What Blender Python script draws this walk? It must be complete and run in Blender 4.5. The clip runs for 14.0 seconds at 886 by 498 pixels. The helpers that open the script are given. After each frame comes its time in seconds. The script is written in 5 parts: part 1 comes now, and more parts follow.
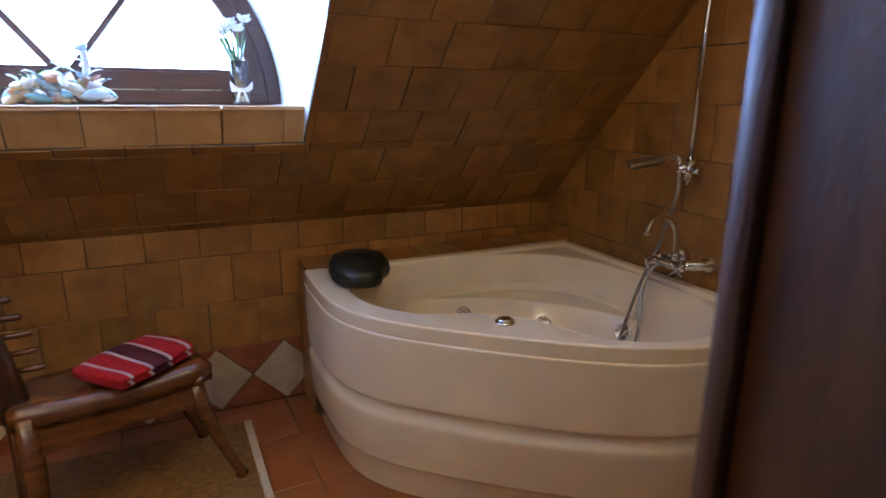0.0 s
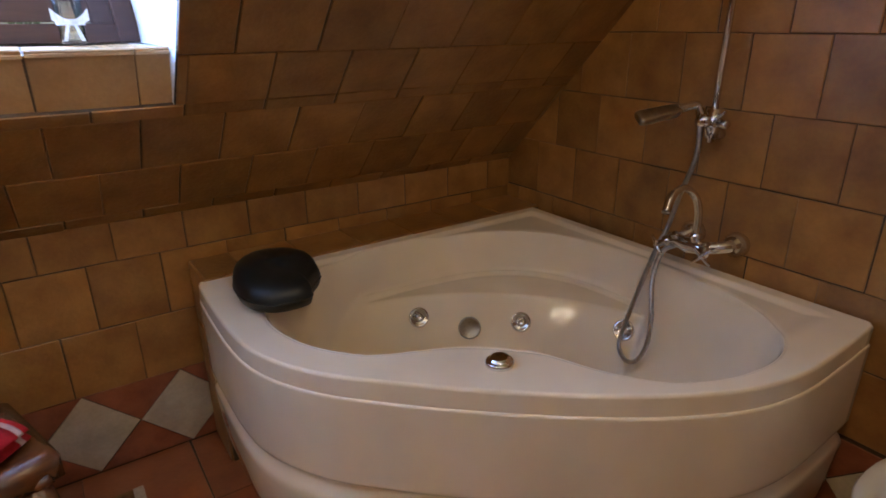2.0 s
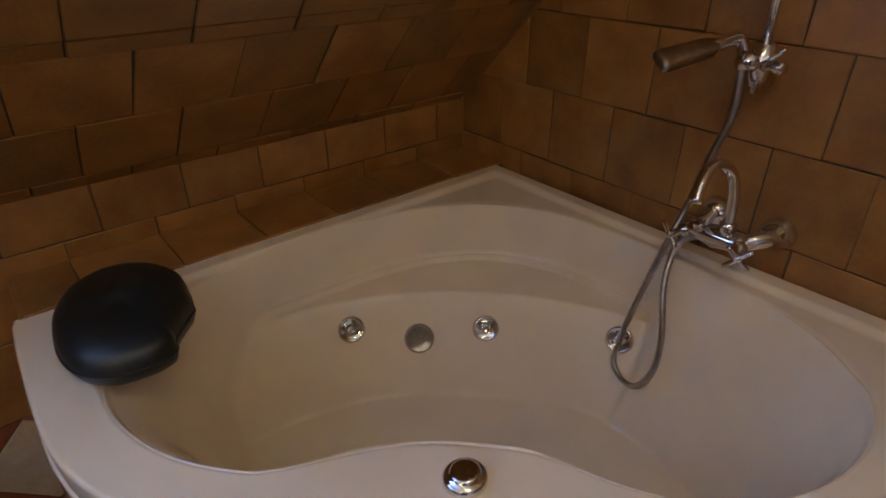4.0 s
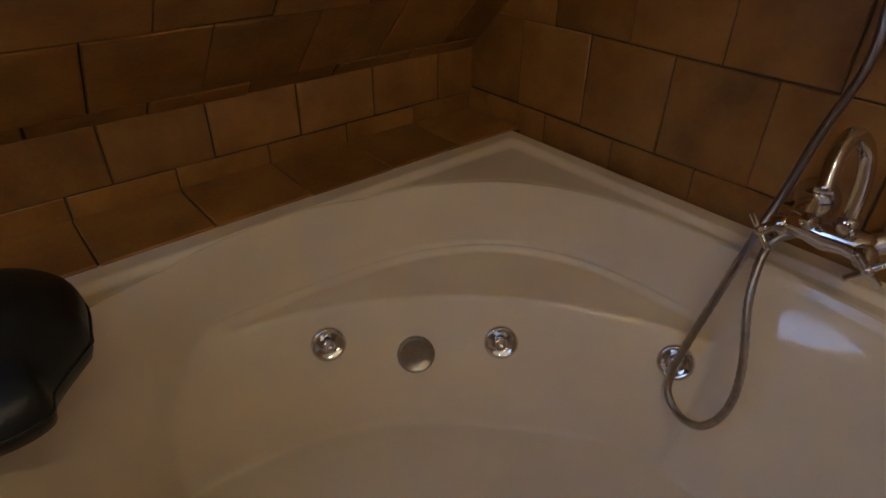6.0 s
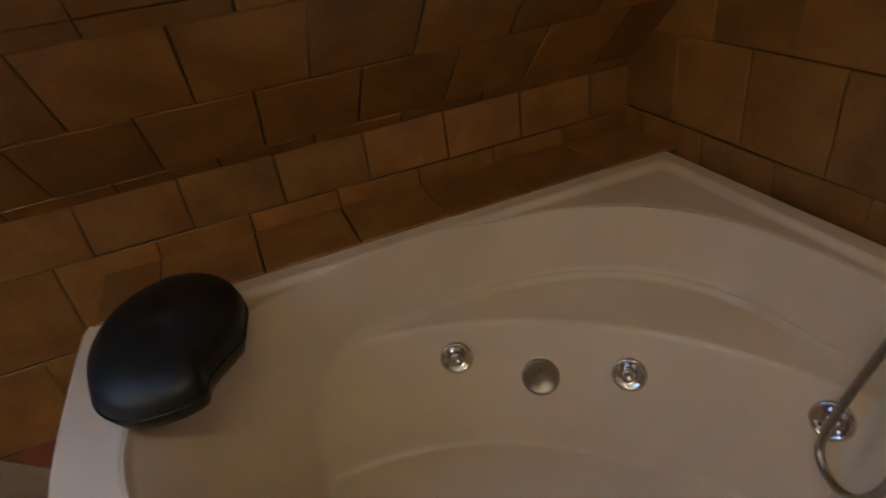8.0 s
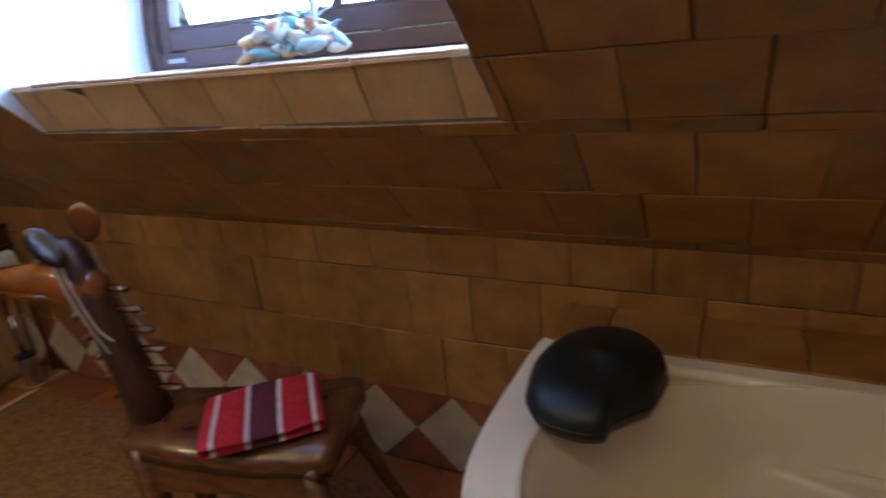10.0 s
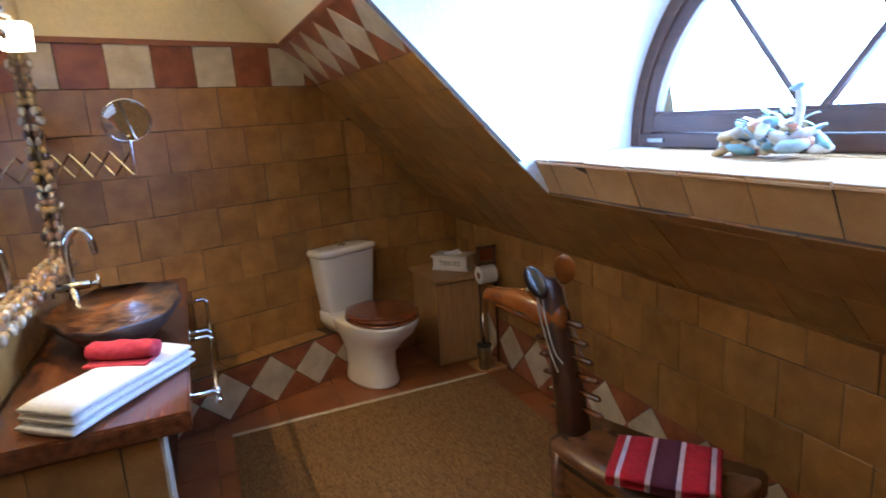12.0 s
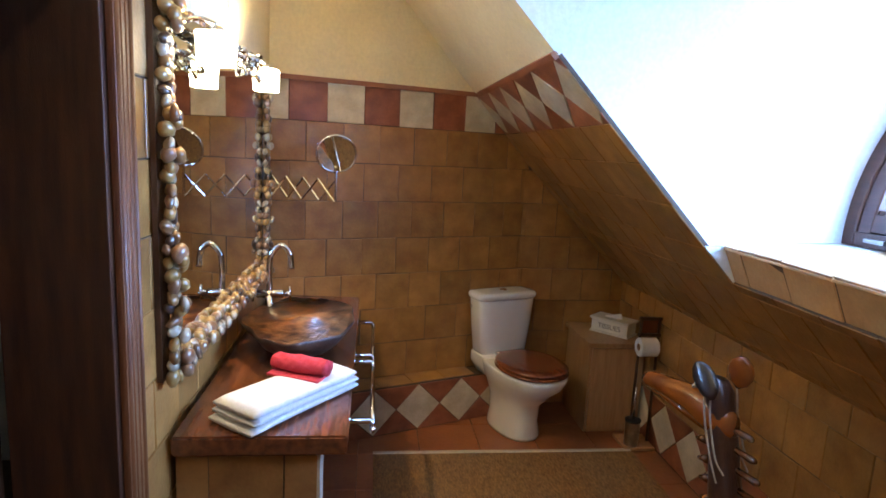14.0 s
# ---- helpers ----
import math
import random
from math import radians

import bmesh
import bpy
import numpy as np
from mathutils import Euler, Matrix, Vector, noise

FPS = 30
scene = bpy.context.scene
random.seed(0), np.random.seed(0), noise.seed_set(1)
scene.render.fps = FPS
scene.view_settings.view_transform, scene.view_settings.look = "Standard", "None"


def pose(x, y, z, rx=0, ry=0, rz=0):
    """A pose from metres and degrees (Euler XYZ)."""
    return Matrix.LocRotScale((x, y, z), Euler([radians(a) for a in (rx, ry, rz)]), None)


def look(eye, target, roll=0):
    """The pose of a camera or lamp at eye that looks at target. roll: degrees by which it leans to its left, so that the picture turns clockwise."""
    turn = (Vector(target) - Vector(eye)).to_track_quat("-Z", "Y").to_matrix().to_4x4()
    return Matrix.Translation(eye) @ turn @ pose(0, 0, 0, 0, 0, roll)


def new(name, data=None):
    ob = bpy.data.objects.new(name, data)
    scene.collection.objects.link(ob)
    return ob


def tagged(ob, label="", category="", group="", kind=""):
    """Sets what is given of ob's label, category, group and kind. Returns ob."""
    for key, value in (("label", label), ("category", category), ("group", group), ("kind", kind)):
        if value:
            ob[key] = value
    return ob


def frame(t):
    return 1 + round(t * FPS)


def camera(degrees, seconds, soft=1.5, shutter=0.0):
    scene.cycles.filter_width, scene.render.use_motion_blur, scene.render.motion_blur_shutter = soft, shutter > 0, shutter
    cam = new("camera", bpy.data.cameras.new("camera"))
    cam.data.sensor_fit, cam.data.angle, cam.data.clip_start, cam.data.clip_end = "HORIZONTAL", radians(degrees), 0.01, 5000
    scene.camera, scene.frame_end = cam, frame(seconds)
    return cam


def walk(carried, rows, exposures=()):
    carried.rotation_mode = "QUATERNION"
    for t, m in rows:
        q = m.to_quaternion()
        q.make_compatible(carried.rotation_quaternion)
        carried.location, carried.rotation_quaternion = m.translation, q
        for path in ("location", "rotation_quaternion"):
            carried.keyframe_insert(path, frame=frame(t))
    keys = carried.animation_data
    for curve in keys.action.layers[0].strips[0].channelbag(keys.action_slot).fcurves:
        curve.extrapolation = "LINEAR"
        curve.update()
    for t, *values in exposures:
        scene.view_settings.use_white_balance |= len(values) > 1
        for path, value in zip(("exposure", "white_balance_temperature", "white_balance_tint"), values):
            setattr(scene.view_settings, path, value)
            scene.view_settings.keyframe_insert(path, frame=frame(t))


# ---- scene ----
cam = camera(74.0, 14.0, soft=1.6, shutter=0.4)
PATH = [
    (0, (-0.415, -0.114, 1.345), (0.428, 1.629, 0.842), 0.5),
    (0.5, (-0.405, 0.045, 1.345), (0.52, 1.732, 0.797), 0.4),
    (1, (-0.368, 0.209, 1.355), (0.62, 1.839, 0.75), -0.0),
    (1.5, (-0.304, 0.363, 1.352), (0.726, 1.948, 0.7), -0.1),
    (2, (-0.212, 0.509, 1.353), (0.839, 2.052, 0.637), -0.4),
    (2.5, (-0.123, 0.628, 1.373), (0.928, 2.13, 0.573), -0.7),
    (3, (-0.018, 0.737, 1.371), (1.032, 2.202, 0.503), -1.2),
    (3.5, (0.062, 0.846, 1.355), (1.141, 2.255, 0.431), -0.9),
    (4, (0.143, 0.952, 1.342), (1.245, 2.297, 0.353), -0.2),
    (6.5, (0.364, 1.236, 1.205), (1.422, 2.522, 0.096), 0.4),
    (7, (0.388, 1.206, 1.222), (1.321, 2.568, 0.094), -1.8),
    (9.5, (0.487, 1.04, 1.277), (0.05, 2.86, 0.571), -6.7),
    (9.7, (0.484, 1.026, 1.285), (-0.126, 2.811, 0.62), -5.2),
    (10.2, (0.446, 1.049, 1.362), (-0.579, 2.623, 0.676), -6.5),
    (10.5, (0.446, 0.982, 1.377), (-0.765, 2.441, 0.742), -6.0),
    (11, (0.531, 0.907, 1.387), (-0.992, 2.088, 0.851), -6.2),
    (11.5, (0.541, 0.846, 1.434), (-1.152, 1.796, 0.951), -5.4),
    (12, (0.573, 0.828, 1.486), (-1.229, 1.576, 1.046), -3.7),
    (12.5, (0.571, 0.814, 1.518), (-1.295, 1.41, 1.113), -1.9),
    (13, (0.561, 0.811, 1.547), (-1.353, 1.253, 1.174), 0.3),
    (13.5, (0.558, 0.799, 1.574), (-1.388, 1.095, 1.222), 2.4),
    (14, (0.575, 0.789, 1.582), (-1.383, 1.031, 1.255), 2.9),
]
walk(cam, [(t, look(eye, target, roll)) for t, eye, target, roll in PATH],
     exposures=[(0, -0.20, 6300, 7), (2.5, -0.20, 6300, 8), (4.0, -0.46, 6200, 8), (6.5, -0.70, 6500, 5), (9.5, -0.46, 6100, 4), (11, -0.24, 6000, 2), (14, -0.06, 6000, 0)])

# ---- world and lamps ----
world = bpy.data.worlds.new("world")
scene.world = world
world.use_nodes = True
wn = world.node_tree.nodes
sky = wn.new("ShaderNodeTexSky")
sky.sky_type = "NISHITA"
sky.sun_disc = False
sky.sun_elevation, sky.sun_rotation = radians(50), radians(200)
wn["Background"].inputs["Strength"].default_value = 0.11
world.node_tree.links.new(sky.outputs[0], wn["Background"].inputs["Color"])


def lamp(name, kind, m, energy, color, **more):
    data = bpy.data.lights.new(name, kind)
    data.energy, data.color = energy, color
    for key, value in more.items():
        if key == "size":
            data.size = value
        if key == "size_y":
            data.shape, data.size_y = "RECTANGLE", value
        if key == "radius":
            data.shadow_soft_size = value
        if key == "angle":
            data.angle = value
        if key == "spread":
            data.spread = value
    ob = new(name, data)
    ob.matrix_world = m
    return ob


lamp("sun", "SUN", look((0, 0, 9), (0.6, 2.0, 1.0)), 1.2, (1.0, 0.93, 0.85), angle=radians(15))
# the sky's light in the half-round window
lamp("window_daylight", "AREA", look((-0.705, 2.74, 1.70), (-0.60, 1.0, 1.0)), 102.0, (0.30, 0.48, 1.0), size=1.35, size_y=0.62, spread=radians(150))
# weak warm fill added in the closed corridor, which has no lamp or window
lamp("corridor_daylight", "AREA", look((-1.7, -0.9, 1.7), (-0.6, -0.7, 1.6)), 0.7, (1.0, 0.80, 0.58), size=0.8, size_y=0.8)
# four small spots under the ceiling
for k in range(4):
    lamp("ceiling_spot_light", "AREA", look((0.06 + 0.20 * k, 0.72, 2.385), (0.10 + 0.20 * k, 0.86, 0.0)), 1.5, (1.0, 0.74, 0.42), size=0.04)
for lx, watts in ((-0.975, 15.0), (-1.645, 40.0)):
    lamp("vanity_bulb", "POINT", pose(lx, 0.40, 1.80), watts, (1.0, 0.70, 0.34), radius=0.015)


# ---- materials ----
def material(name, base, rough=0.5, metal=0.0, second=None, scale=8.0, fine=120.0, bump=0.15, spread=0.0, coat=0.0, stretch=(1, 1, 1), mix=0.5, alpha=None):
    mat = bpy.data.materials.new(name)
    mat.use_nodes = True
    n, l = mat.node_tree.nodes, mat.node_tree.links
    b = n["Principled BSDF"]
    b.inputs["Roughness"].default_value, b.inputs["Metallic"].default_value = rough, metal
    b.inputs["Coat Weight"].default_value = coat
    b.inputs["Coat Roughness"].default_value = 0.15
    tc, mp = n.new("ShaderNodeTexCoord"), n.new("ShaderNodeMapping")
    mp.inputs["Scale"].default_value = stretch
    info = n.new("ShaderNodeObjectInfo")
    shift = n.new("ShaderNodeVectorMath")
    shift.operation = "MULTIPLY_ADD"
    comb = n.new("ShaderNodeCombineXYZ")
    l.new(info.outputs["Random"], comb.inputs[0])
    l.new(info.outputs["Random"], comb.inputs[1])
    shift.inputs[1].default_value = (17, 31, 5)
    l.new(comb.outputs[0], shift.inputs[0])
    l.new(tc.outputs["Object"], shift.inputs[2])
    l.new(shift.outputs[0], mp.inputs["Vector"])
    big, small = n.new("ShaderNodeTexNoise"), n.new("ShaderNodeTexNoise")
    big.inputs["Scale"].default_value, small.inputs["Scale"].default_value = scale, fine
    big.inputs["Detail"].default_value = 5
    l.new(mp.outputs[0], big.inputs["Vector"])
    l.new(mp.outputs[0], small.inputs["Vector"])
    ramp = n.new("ShaderNodeValToRGB")
    ramp.color_ramp.elements[0].position, ramp.color_ramp.elements[1].position = 0.5 - 0.25 * mix, 0.5 + 0.3 * mix
    ramp.color_ramp.elements[0].color = (*(second or [c * 0.8 for c in base]), 1)
    ramp.color_ramp.elements[1].color = (*base, 1)
    l.new(big.outputs["Fac"], ramp.inputs["Fac"])
    hue = n.new("ShaderNodeHueSaturation")
    l.new(ramp.outputs[0], hue.inputs["Color"])
    val = n.new("ShaderNodeMath")
    val.operation = "MULTIPLY_ADD"
    val.inputs[1].default_value, val.inputs[2].default_value = spread, 1 - spread / 2
    l.new(info.outputs["Random"], val.inputs[0])
    grain = n.new("ShaderNodeMath")
    grain.operation = "MULTIPLY_ADD"
    grain.inputs[1].default_value = 0.25
    l.new(small.outputs["Fac"], grain.inputs[0])
    less = n.new("ShaderNodeMath")
    less.operation = "SUBTRACT"
    less.inputs[1].default_value = 0.125
    l.new(val.outputs[0], less.inputs[0])
    l.new(less.outputs[0], grain.inputs[2])
    l.new(grain.outputs[0], hue.inputs["Value"])
    l.new(hue.outputs[0], b.inputs["Base Color"])
    if bump:
        add = n.new("ShaderNodeMath")
        l.new(big.outputs["Fac"], add.inputs[0])
        l.new(small.outputs["Fac"], add.inputs[1])
        bm = n.new("ShaderNodeBump")
        bm.inputs["Strength"].default_value, bm.inputs["Distance"].default_value = bump, 0.004
        l.new(add.outputs[0], bm.inputs["Height"])
        l.new(bm.outputs[0], b.inputs["Normal"])
    return mat


TILE = material("ochre_tile", (0.40, 0.200, 0.052), 0.34, second=(0.215, 0.094, 0.024), scale=9, fine=90, bump=0.3, spread=0.36, mix=0.9)
PALETILE = material("pale_ochre_tile", (0.56, 0.34, 0.15), 0.34, second=(0.42, 0.23, 0.085), scale=9, fine=90, bump=0.25, spread=0.2, mix=0.9)
REDTILE = material("oxblood_tile", (0.32, 0.105, 0.045), 0.4, second=(0.20, 0.058, 0.026), scale=9, fine=90, bump=0.25, spread=0.3)
CREAM = material("cream_tile", (0.60, 0.52, 0.38), 0.42, second=(0.46, 0.38, 0.26), scale=9, fine=90, bump=0.25, spread=0.2)
GROUT = material("dark_grout", (0.085, 0.055, 0.032), 0.9, scale=20, bump=0.4)
FLOORTILE = material("terracotta_floor", (0.34, 0.115, 0.036), 0.33, second=(0.22, 0.068, 0.022), scale=5, fine=60, bump=0.2, spread=0.25, mix=0.8)
PLASTER = material("cream_plaster", (0.82, 0.73, 0.50), 0.8, second=(0.76, 0.66, 0.44), scale=3, fine=60, bump=0.12)
WHITEPL = material("white_plaster", (0.82, 0.82, 0.80), 0.75, second=(0.78, 0.78, 0.76), scale=3, fine=60, bump=0.12)
TRIM = material("terracotta_trim", (0.30, 0.11, 0.05), 0.5)
ACRYLIC = material("cream_acrylic", (0.86, 0.75, 0.58), 0.09, second=(0.84, 0.73, 0.56), scale=2, fine=5, bump=0.0, coat=0.4)
CERAMIC = material("white_ceramic", (0.80, 0.77, 0.70), 0.12, second=(0.78, 0.75, 0.68), scale=2, fine=5, bump=0.0, coat=0.5)
EARWOOD = material("blackened_wood", (0.022, 0.012, 0.010), 0.3, second=(0.012, 0.007, 0.006), scale=8, fine=60, bump=0.1, coat=0.5)
# the door frame's wood, paler to imitate the light that falls on it
LITFRAMEWOOD = material("lit_frame_wood", (0.20, 0.070, 0.018), 0.45, second=(0.09, 0.028, 0.008), scale=5, fine=80, bump=0.25, stretch=(9, 9, 1), mix=0.9)
DARKWOOD = material("dark_wood", (0.085, 0.030, 0.010), 0.4, second=(0.03, 0.011, 0.005), scale=5, fine=80, bump=0.25, stretch=(9, 9, 1), mix=0.9, coat=0.2)
TOPWOOD = material("worktop_wood", (0.19, 0.060, 0.018), 0.22, second=(0.07, 0.020, 0.008), scale=5, fine=60, bump=0.1, stretch=(1, 9, 9), mix=0.9, coat=0.5)
NECKWOOD = material("dark_oiled_wood", (0.085, 0.030, 0.012), 0.3, second=(0.035, 0.013, 0.007), scale=14, fine=60, bump=0.35, stretch=(3, 3, 1), mix=0.9, coat=0.4)
CHAIRWOOD = material("oiled_wood", (0.17, 0.062, 0.018), 0.27, second=(0.075, 0.026, 0.01), scale=8, fine=60, bump=0.12, stretch=(2, 2, 6), mix=0.9, coat=0.5)
HEADWOOD = material("orange_wood", (0.34, 0.10, 0.016), 0.18, second=(0.15, 0.038, 0.008), scale=8, fine=60, bump=0.1, mix=0.9, coat=0.5)
SEATWOOD = material("seat_wood", (0.22, 0.06, 0.02), 0.2, second=(0.12, 0.03, 0.012), scale=6, fine=60, bump=0.05, stretch=(1, 7, 1), coat=0.6)
BAMBOO = material("bamboo", (0.46, 0.26, 0.11), 0.4, second=(0.33, 0.17, 0.065), scale=6, fine=50, bump=0.15, stretch=(9, 9, 1), mix=0.9)
CHROME = material("chrome", (0.75, 0.75, 0.76), 0.08, 1.0, second=(0.72, 0.72, 0.73), scale=4, bump=0.0)
STEEL = material("grey_steel", (0.45, 0.42, 0.38), 0.3, 1.0, scale=30, bump=0.05)
BLACK = material("black_vinyl", (0.010, 0.013, 0.012), 0.42, scale=20, fine=200, bump=0.12)
RUG = material("woven_sisal", (0.38, 0.20, 0.065), 0.95, second=(0.12, 0.056, 0.017), scale=45, fine=170, bump=1.0, stretch=(1, 3, 1), mix=1.0)
BINDING = material("cream_binding", (0.62, 0.52, 0.40), 0.9, scale=60, fine=300, bump=0.4)
REDCLOTH = material("red_towel", (0.50, 0.008, 0.016), 0.95, second=(0.36, 0.004, 0.010), scale=60, fine=400, bump=0.8)
WINE = material("wine_towel", (0.10, 0.012, 0.025), 0.95, scale=60, fine=400, bump=0.8)
PINKSTRIPE = material("pale_stripe", (0.70, 0.50, 0.50), 0.95, scale=60, fine=400, bump=0.8)
WHITECLOTH = material("white_towel", (0.78, 0.77, 0.75), 0.95, second=(0.70, 0.69, 0.67), scale=60, fine=400, bump=0.8)
WINWOOD = material("window_wood", (0.085, 0.034, 0.02), 0.4, second=(0.05, 0.018, 0.01), scale=6, fine=60, bump=0.15, stretch=(1, 9, 9), mix=0.9)
PAPER = material("white_paper", (0.80, 0.78, 0.74), 0.9, bump=0.1)
BOXPAINT = material("ivory_paint", (0.74, 0.70, 0.60), 0.5, bump=0.1)
LETTER = material("grey_lettering", (0.16, 0.14, 0.11), 0.7, bump=0)
GREEN = material("leaf_green", (0.10, 0.20, 0.04), 0.5, bump=0.1)
PETAL = material("white_petal", (0.80, 0.80, 0.78), 0.6, bump=0.1)


def glass_material(name, tint, rough=0.0):
    mat = bpy.data.materials.new(name)
    mat.use_nodes = True
    b = mat.node_tree.nodes["Principled BSDF"]
    b.inputs["Base Color"].default_value = (*tint, 1)
    b.inputs["Transmission Weight"].default_value, b.inputs["Roughness"].default_value = 1.0, rough
    b.inputs["IOR"].default_value = 1.45
    return mat


GLASS = glass_material("clear_glass", (0.95, 0.98, 0.98))
PANE = glass_material("window_glass", (0.97, 0.99, 1.0))
MIRROR = bpy.data.materials.new("mirror_silver")
MIRROR.use_nodes = True
MIRROR.node_tree.nodes["Principled BSDF"].inputs["Metallic"].default_value = 1.0
MIRROR.node_tree.nodes["Principled BSDF"].inputs["Roughness"].default_value = 0.015
MIRROR.node_tree.nodes["Principled BSDF"].inputs["Base Color"].default_value = (0.88, 0.90, 0.89, 1)
GLOW = bpy.data.materials.new("lit_shade")
GLOW.use_nodes = True
GLOW.node_tree.nodes["Principled BSDF"].inputs["Emission Color"].default_value = (1.0, 0.80, 0.52, 1)
GLOW.node_tree.nodes["Principled BSDF"].inputs["Emission Strength"].default_value = 24.0


# ---- mesh helpers ----
def part(name, bm, mat, parent=None, label="", smooth=False, kind=""):
    me = bpy.data.meshes.new(name)
    bm.to_mesh(me)
    bm.free()
    me.materials.append(mat)
    if smooth:
        me.shade_smooth()
    ob = new(name, me)
    ob.parent = parent
    return tagged(ob, label, kind=kind)


def thing(name, place, turn, label, category, group=""):
    ob = new(name)
    ob.empty_display_size = 0.05
    ob.matrix_basis = pose(*place, 0, 0, turn)
    return tagged(ob, label, category, group)


def box_bm(lo, hi, bevel=0.0, segments=2):
    bm = bmesh.new()
    bmesh.ops.create_cube(bm, size=1)
    lo, hi = Vector(lo), Vector(hi)
    for v in bm.verts:
        v.co = (lo + hi) / 2 + Vector(c * d for c, d in zip(v.co, hi - lo))
    if bevel:
        bmesh.ops.bevel(bm, geom=bm.edges[:], offset=bevel, segments=segments, affect="EDGES", profile=0.7)
    return bm


def loft_bm(rings, closed=True, cap=True, wrap=False):
    """Joins rings of points of one length into a skin."""
    bm = bmesh.new()
    rows = [[bm.verts.new(p) for p in ring] for ring in rings]
    n = len(rows[0])
    for a, b in zip(rows, rows[1:] + ([rows[0]] if wrap else [])):
        for i in range(n if closed else n - 1):
            bm.faces.new((a[i], a[(i + 1) % n], b[(i + 1) % n], b[i]))
    if cap and closed and not wrap:
        bm.faces.new(rows[0][::-1])
        bm.faces.new(rows[-1])
    bmesh.ops.recalc_face_normals(bm, faces=bm.faces)
    return bm


def ring(cx, cy, z, rx, ry, n=24, power=2.0, start=0.0):
    out = []
    for i in range(n):
        a = 2 * math.pi * i / n + start
        c, s = math.cos(a), math.sin(a)
        out.append((cx + rx * math.copysign(abs(c) ** (2 / power), c), cy + ry * math.copysign(abs(s) ** (2 / power), s), z))
    return out


def tube_bm(points, radius, n=10, taper=None):
    """A round bar through points; radius may be a list."""
    pts = [Vector(p) for p in points]
    rings, side = [], None
    for i, p in enumerate(pts):
        way = (pts[min(i + 1, len(pts) - 1)] - pts[max(i - 1, 0)]).normalized()
        if side is None:
            side = way.orthogonal().normalized()
        side = (side - way * side.dot(way)).normalized()
        up = way.cross(side)
        r = radius[i] if isinstance(radius, (list, tuple)) else radius
        rings.append([p + r * (math.cos(a) * side + math.sin(a) * up) for a in [2 * math.pi * k / n for k in range(n)]])
    return loft_bm(rings)


def arc_points(f, n):
    return [f(i / (n - 1)) for i in range(n)]


def smooth_path(points, n=8):
    """Catmull-Rom through the points."""
    p = [Vector(q) for q in points]
    p = [2 * p[0] - p[1]] + p + [2 * p[-1] - p[-2]]
    out = []
    for a, b, c, d in zip(p, p[1:], p[2:], p[3:]):
        for k in range(n):
            t = k / n
            out.append(0.5 * (2 * b + (c - a) * t + (2 * a - 5 * b + 4 * c - d) * t * t + (3 * b - a - 3 * c + d) * t ** 3))
    return out + [p[-2]]


def add_bm(bm, other):
    me = bpy.data.meshes.new("joined")
    other.to_mesh(me)
    other.free()
    bm.from_mesh(me)
    bpy.data.meshes.remove(me)
    return bm


# ---- the plan ----
WEST, EAST, SOUTH, NORTH = -2.95, 1.42, 0.27, 2.40
KNEE, RISE, TILED, FLAT = 0.82, 1.04, 1.90, 2.45
SLOPE = math.hypot(1, RISE)
OPEN_L, OPEN_R, OPEN_B, OPEN_T = -1.32, 0.07, 1.175, 2.27
SILL = 1.305
WIN_X, WIN_Y, WIN_R = -0.705, 2.65, 0.81


def slope_y(z):
    return NORTH - (z - KNEE) / RISE


def frame_of(origin, u, v):
    u, v = Vector(u).normalized(), Vector(v).normalized()
    n = u.cross(v)
    m = Matrix((u, v, n)).transposed().to_4x4()
    m.translation = Vector(origin)
    return m


def slab_bm(m, outline, thick):
    bm = bmesh.new()
    front = [bm.verts.new(m @ Vector((a, b, 0))) for a, b in outline]
    back = [bm.verts.new(m @ Vector((a, b, -thick))) for a, b in outline]
    bm.faces.new(front)
    bm.faces.new(back[::-1])
    for i in range(len(front)):
        j = (i + 1) % len(front)
        bm.faces.new((front[i], back[i], back[j], front[j]))
    bmesh.ops.recalc_face_normals(bm, faces=bm.faces)
    return bm


F_WEST = frame_of((-2.47, SOUTH, 0), (-0.46, 1.43, 0), (0, 0, 1))
F_NICHE = frame_of((-2.93, 1.70, 0), (-0.03, 0.70, 0), (0, 0, 1))
F_EAST = frame_of((EAST, NORTH, 0), (0, -1, 0), (0, 0, 1))
F_KNEE = frame_of((0, NORTH, 0), (1, 0, 0), (0, 0, 1))
F_SOUTH = frame_of((0, SOUTH, 0), (-1, 0, 0), (0, 0, 1))
F_SOUTHE = frame_of((0, 0.08, 0), (-1, 0, 0), (0, 0, 1))
F_SLOPE = frame_of((0, NORTH, KNEE), (1, 0, 0), (0, -1, RISE))
W_LEN = math.hypot(0.46, 1.43)


def v_of(z):
    """How far up the slope a height lies."""
    return (z - KNEE) / RISE * SLOPE


def structure(name, bm, mat, label=""):
    return part(name, bm, mat, None, label, kind="structure")


def joined_slabs(m, outlines, thick=0.10):
    bm = bmesh.new()
    for o in outlines:
        add_bm(bm, slab_bm(m, o, thick))
    return bm


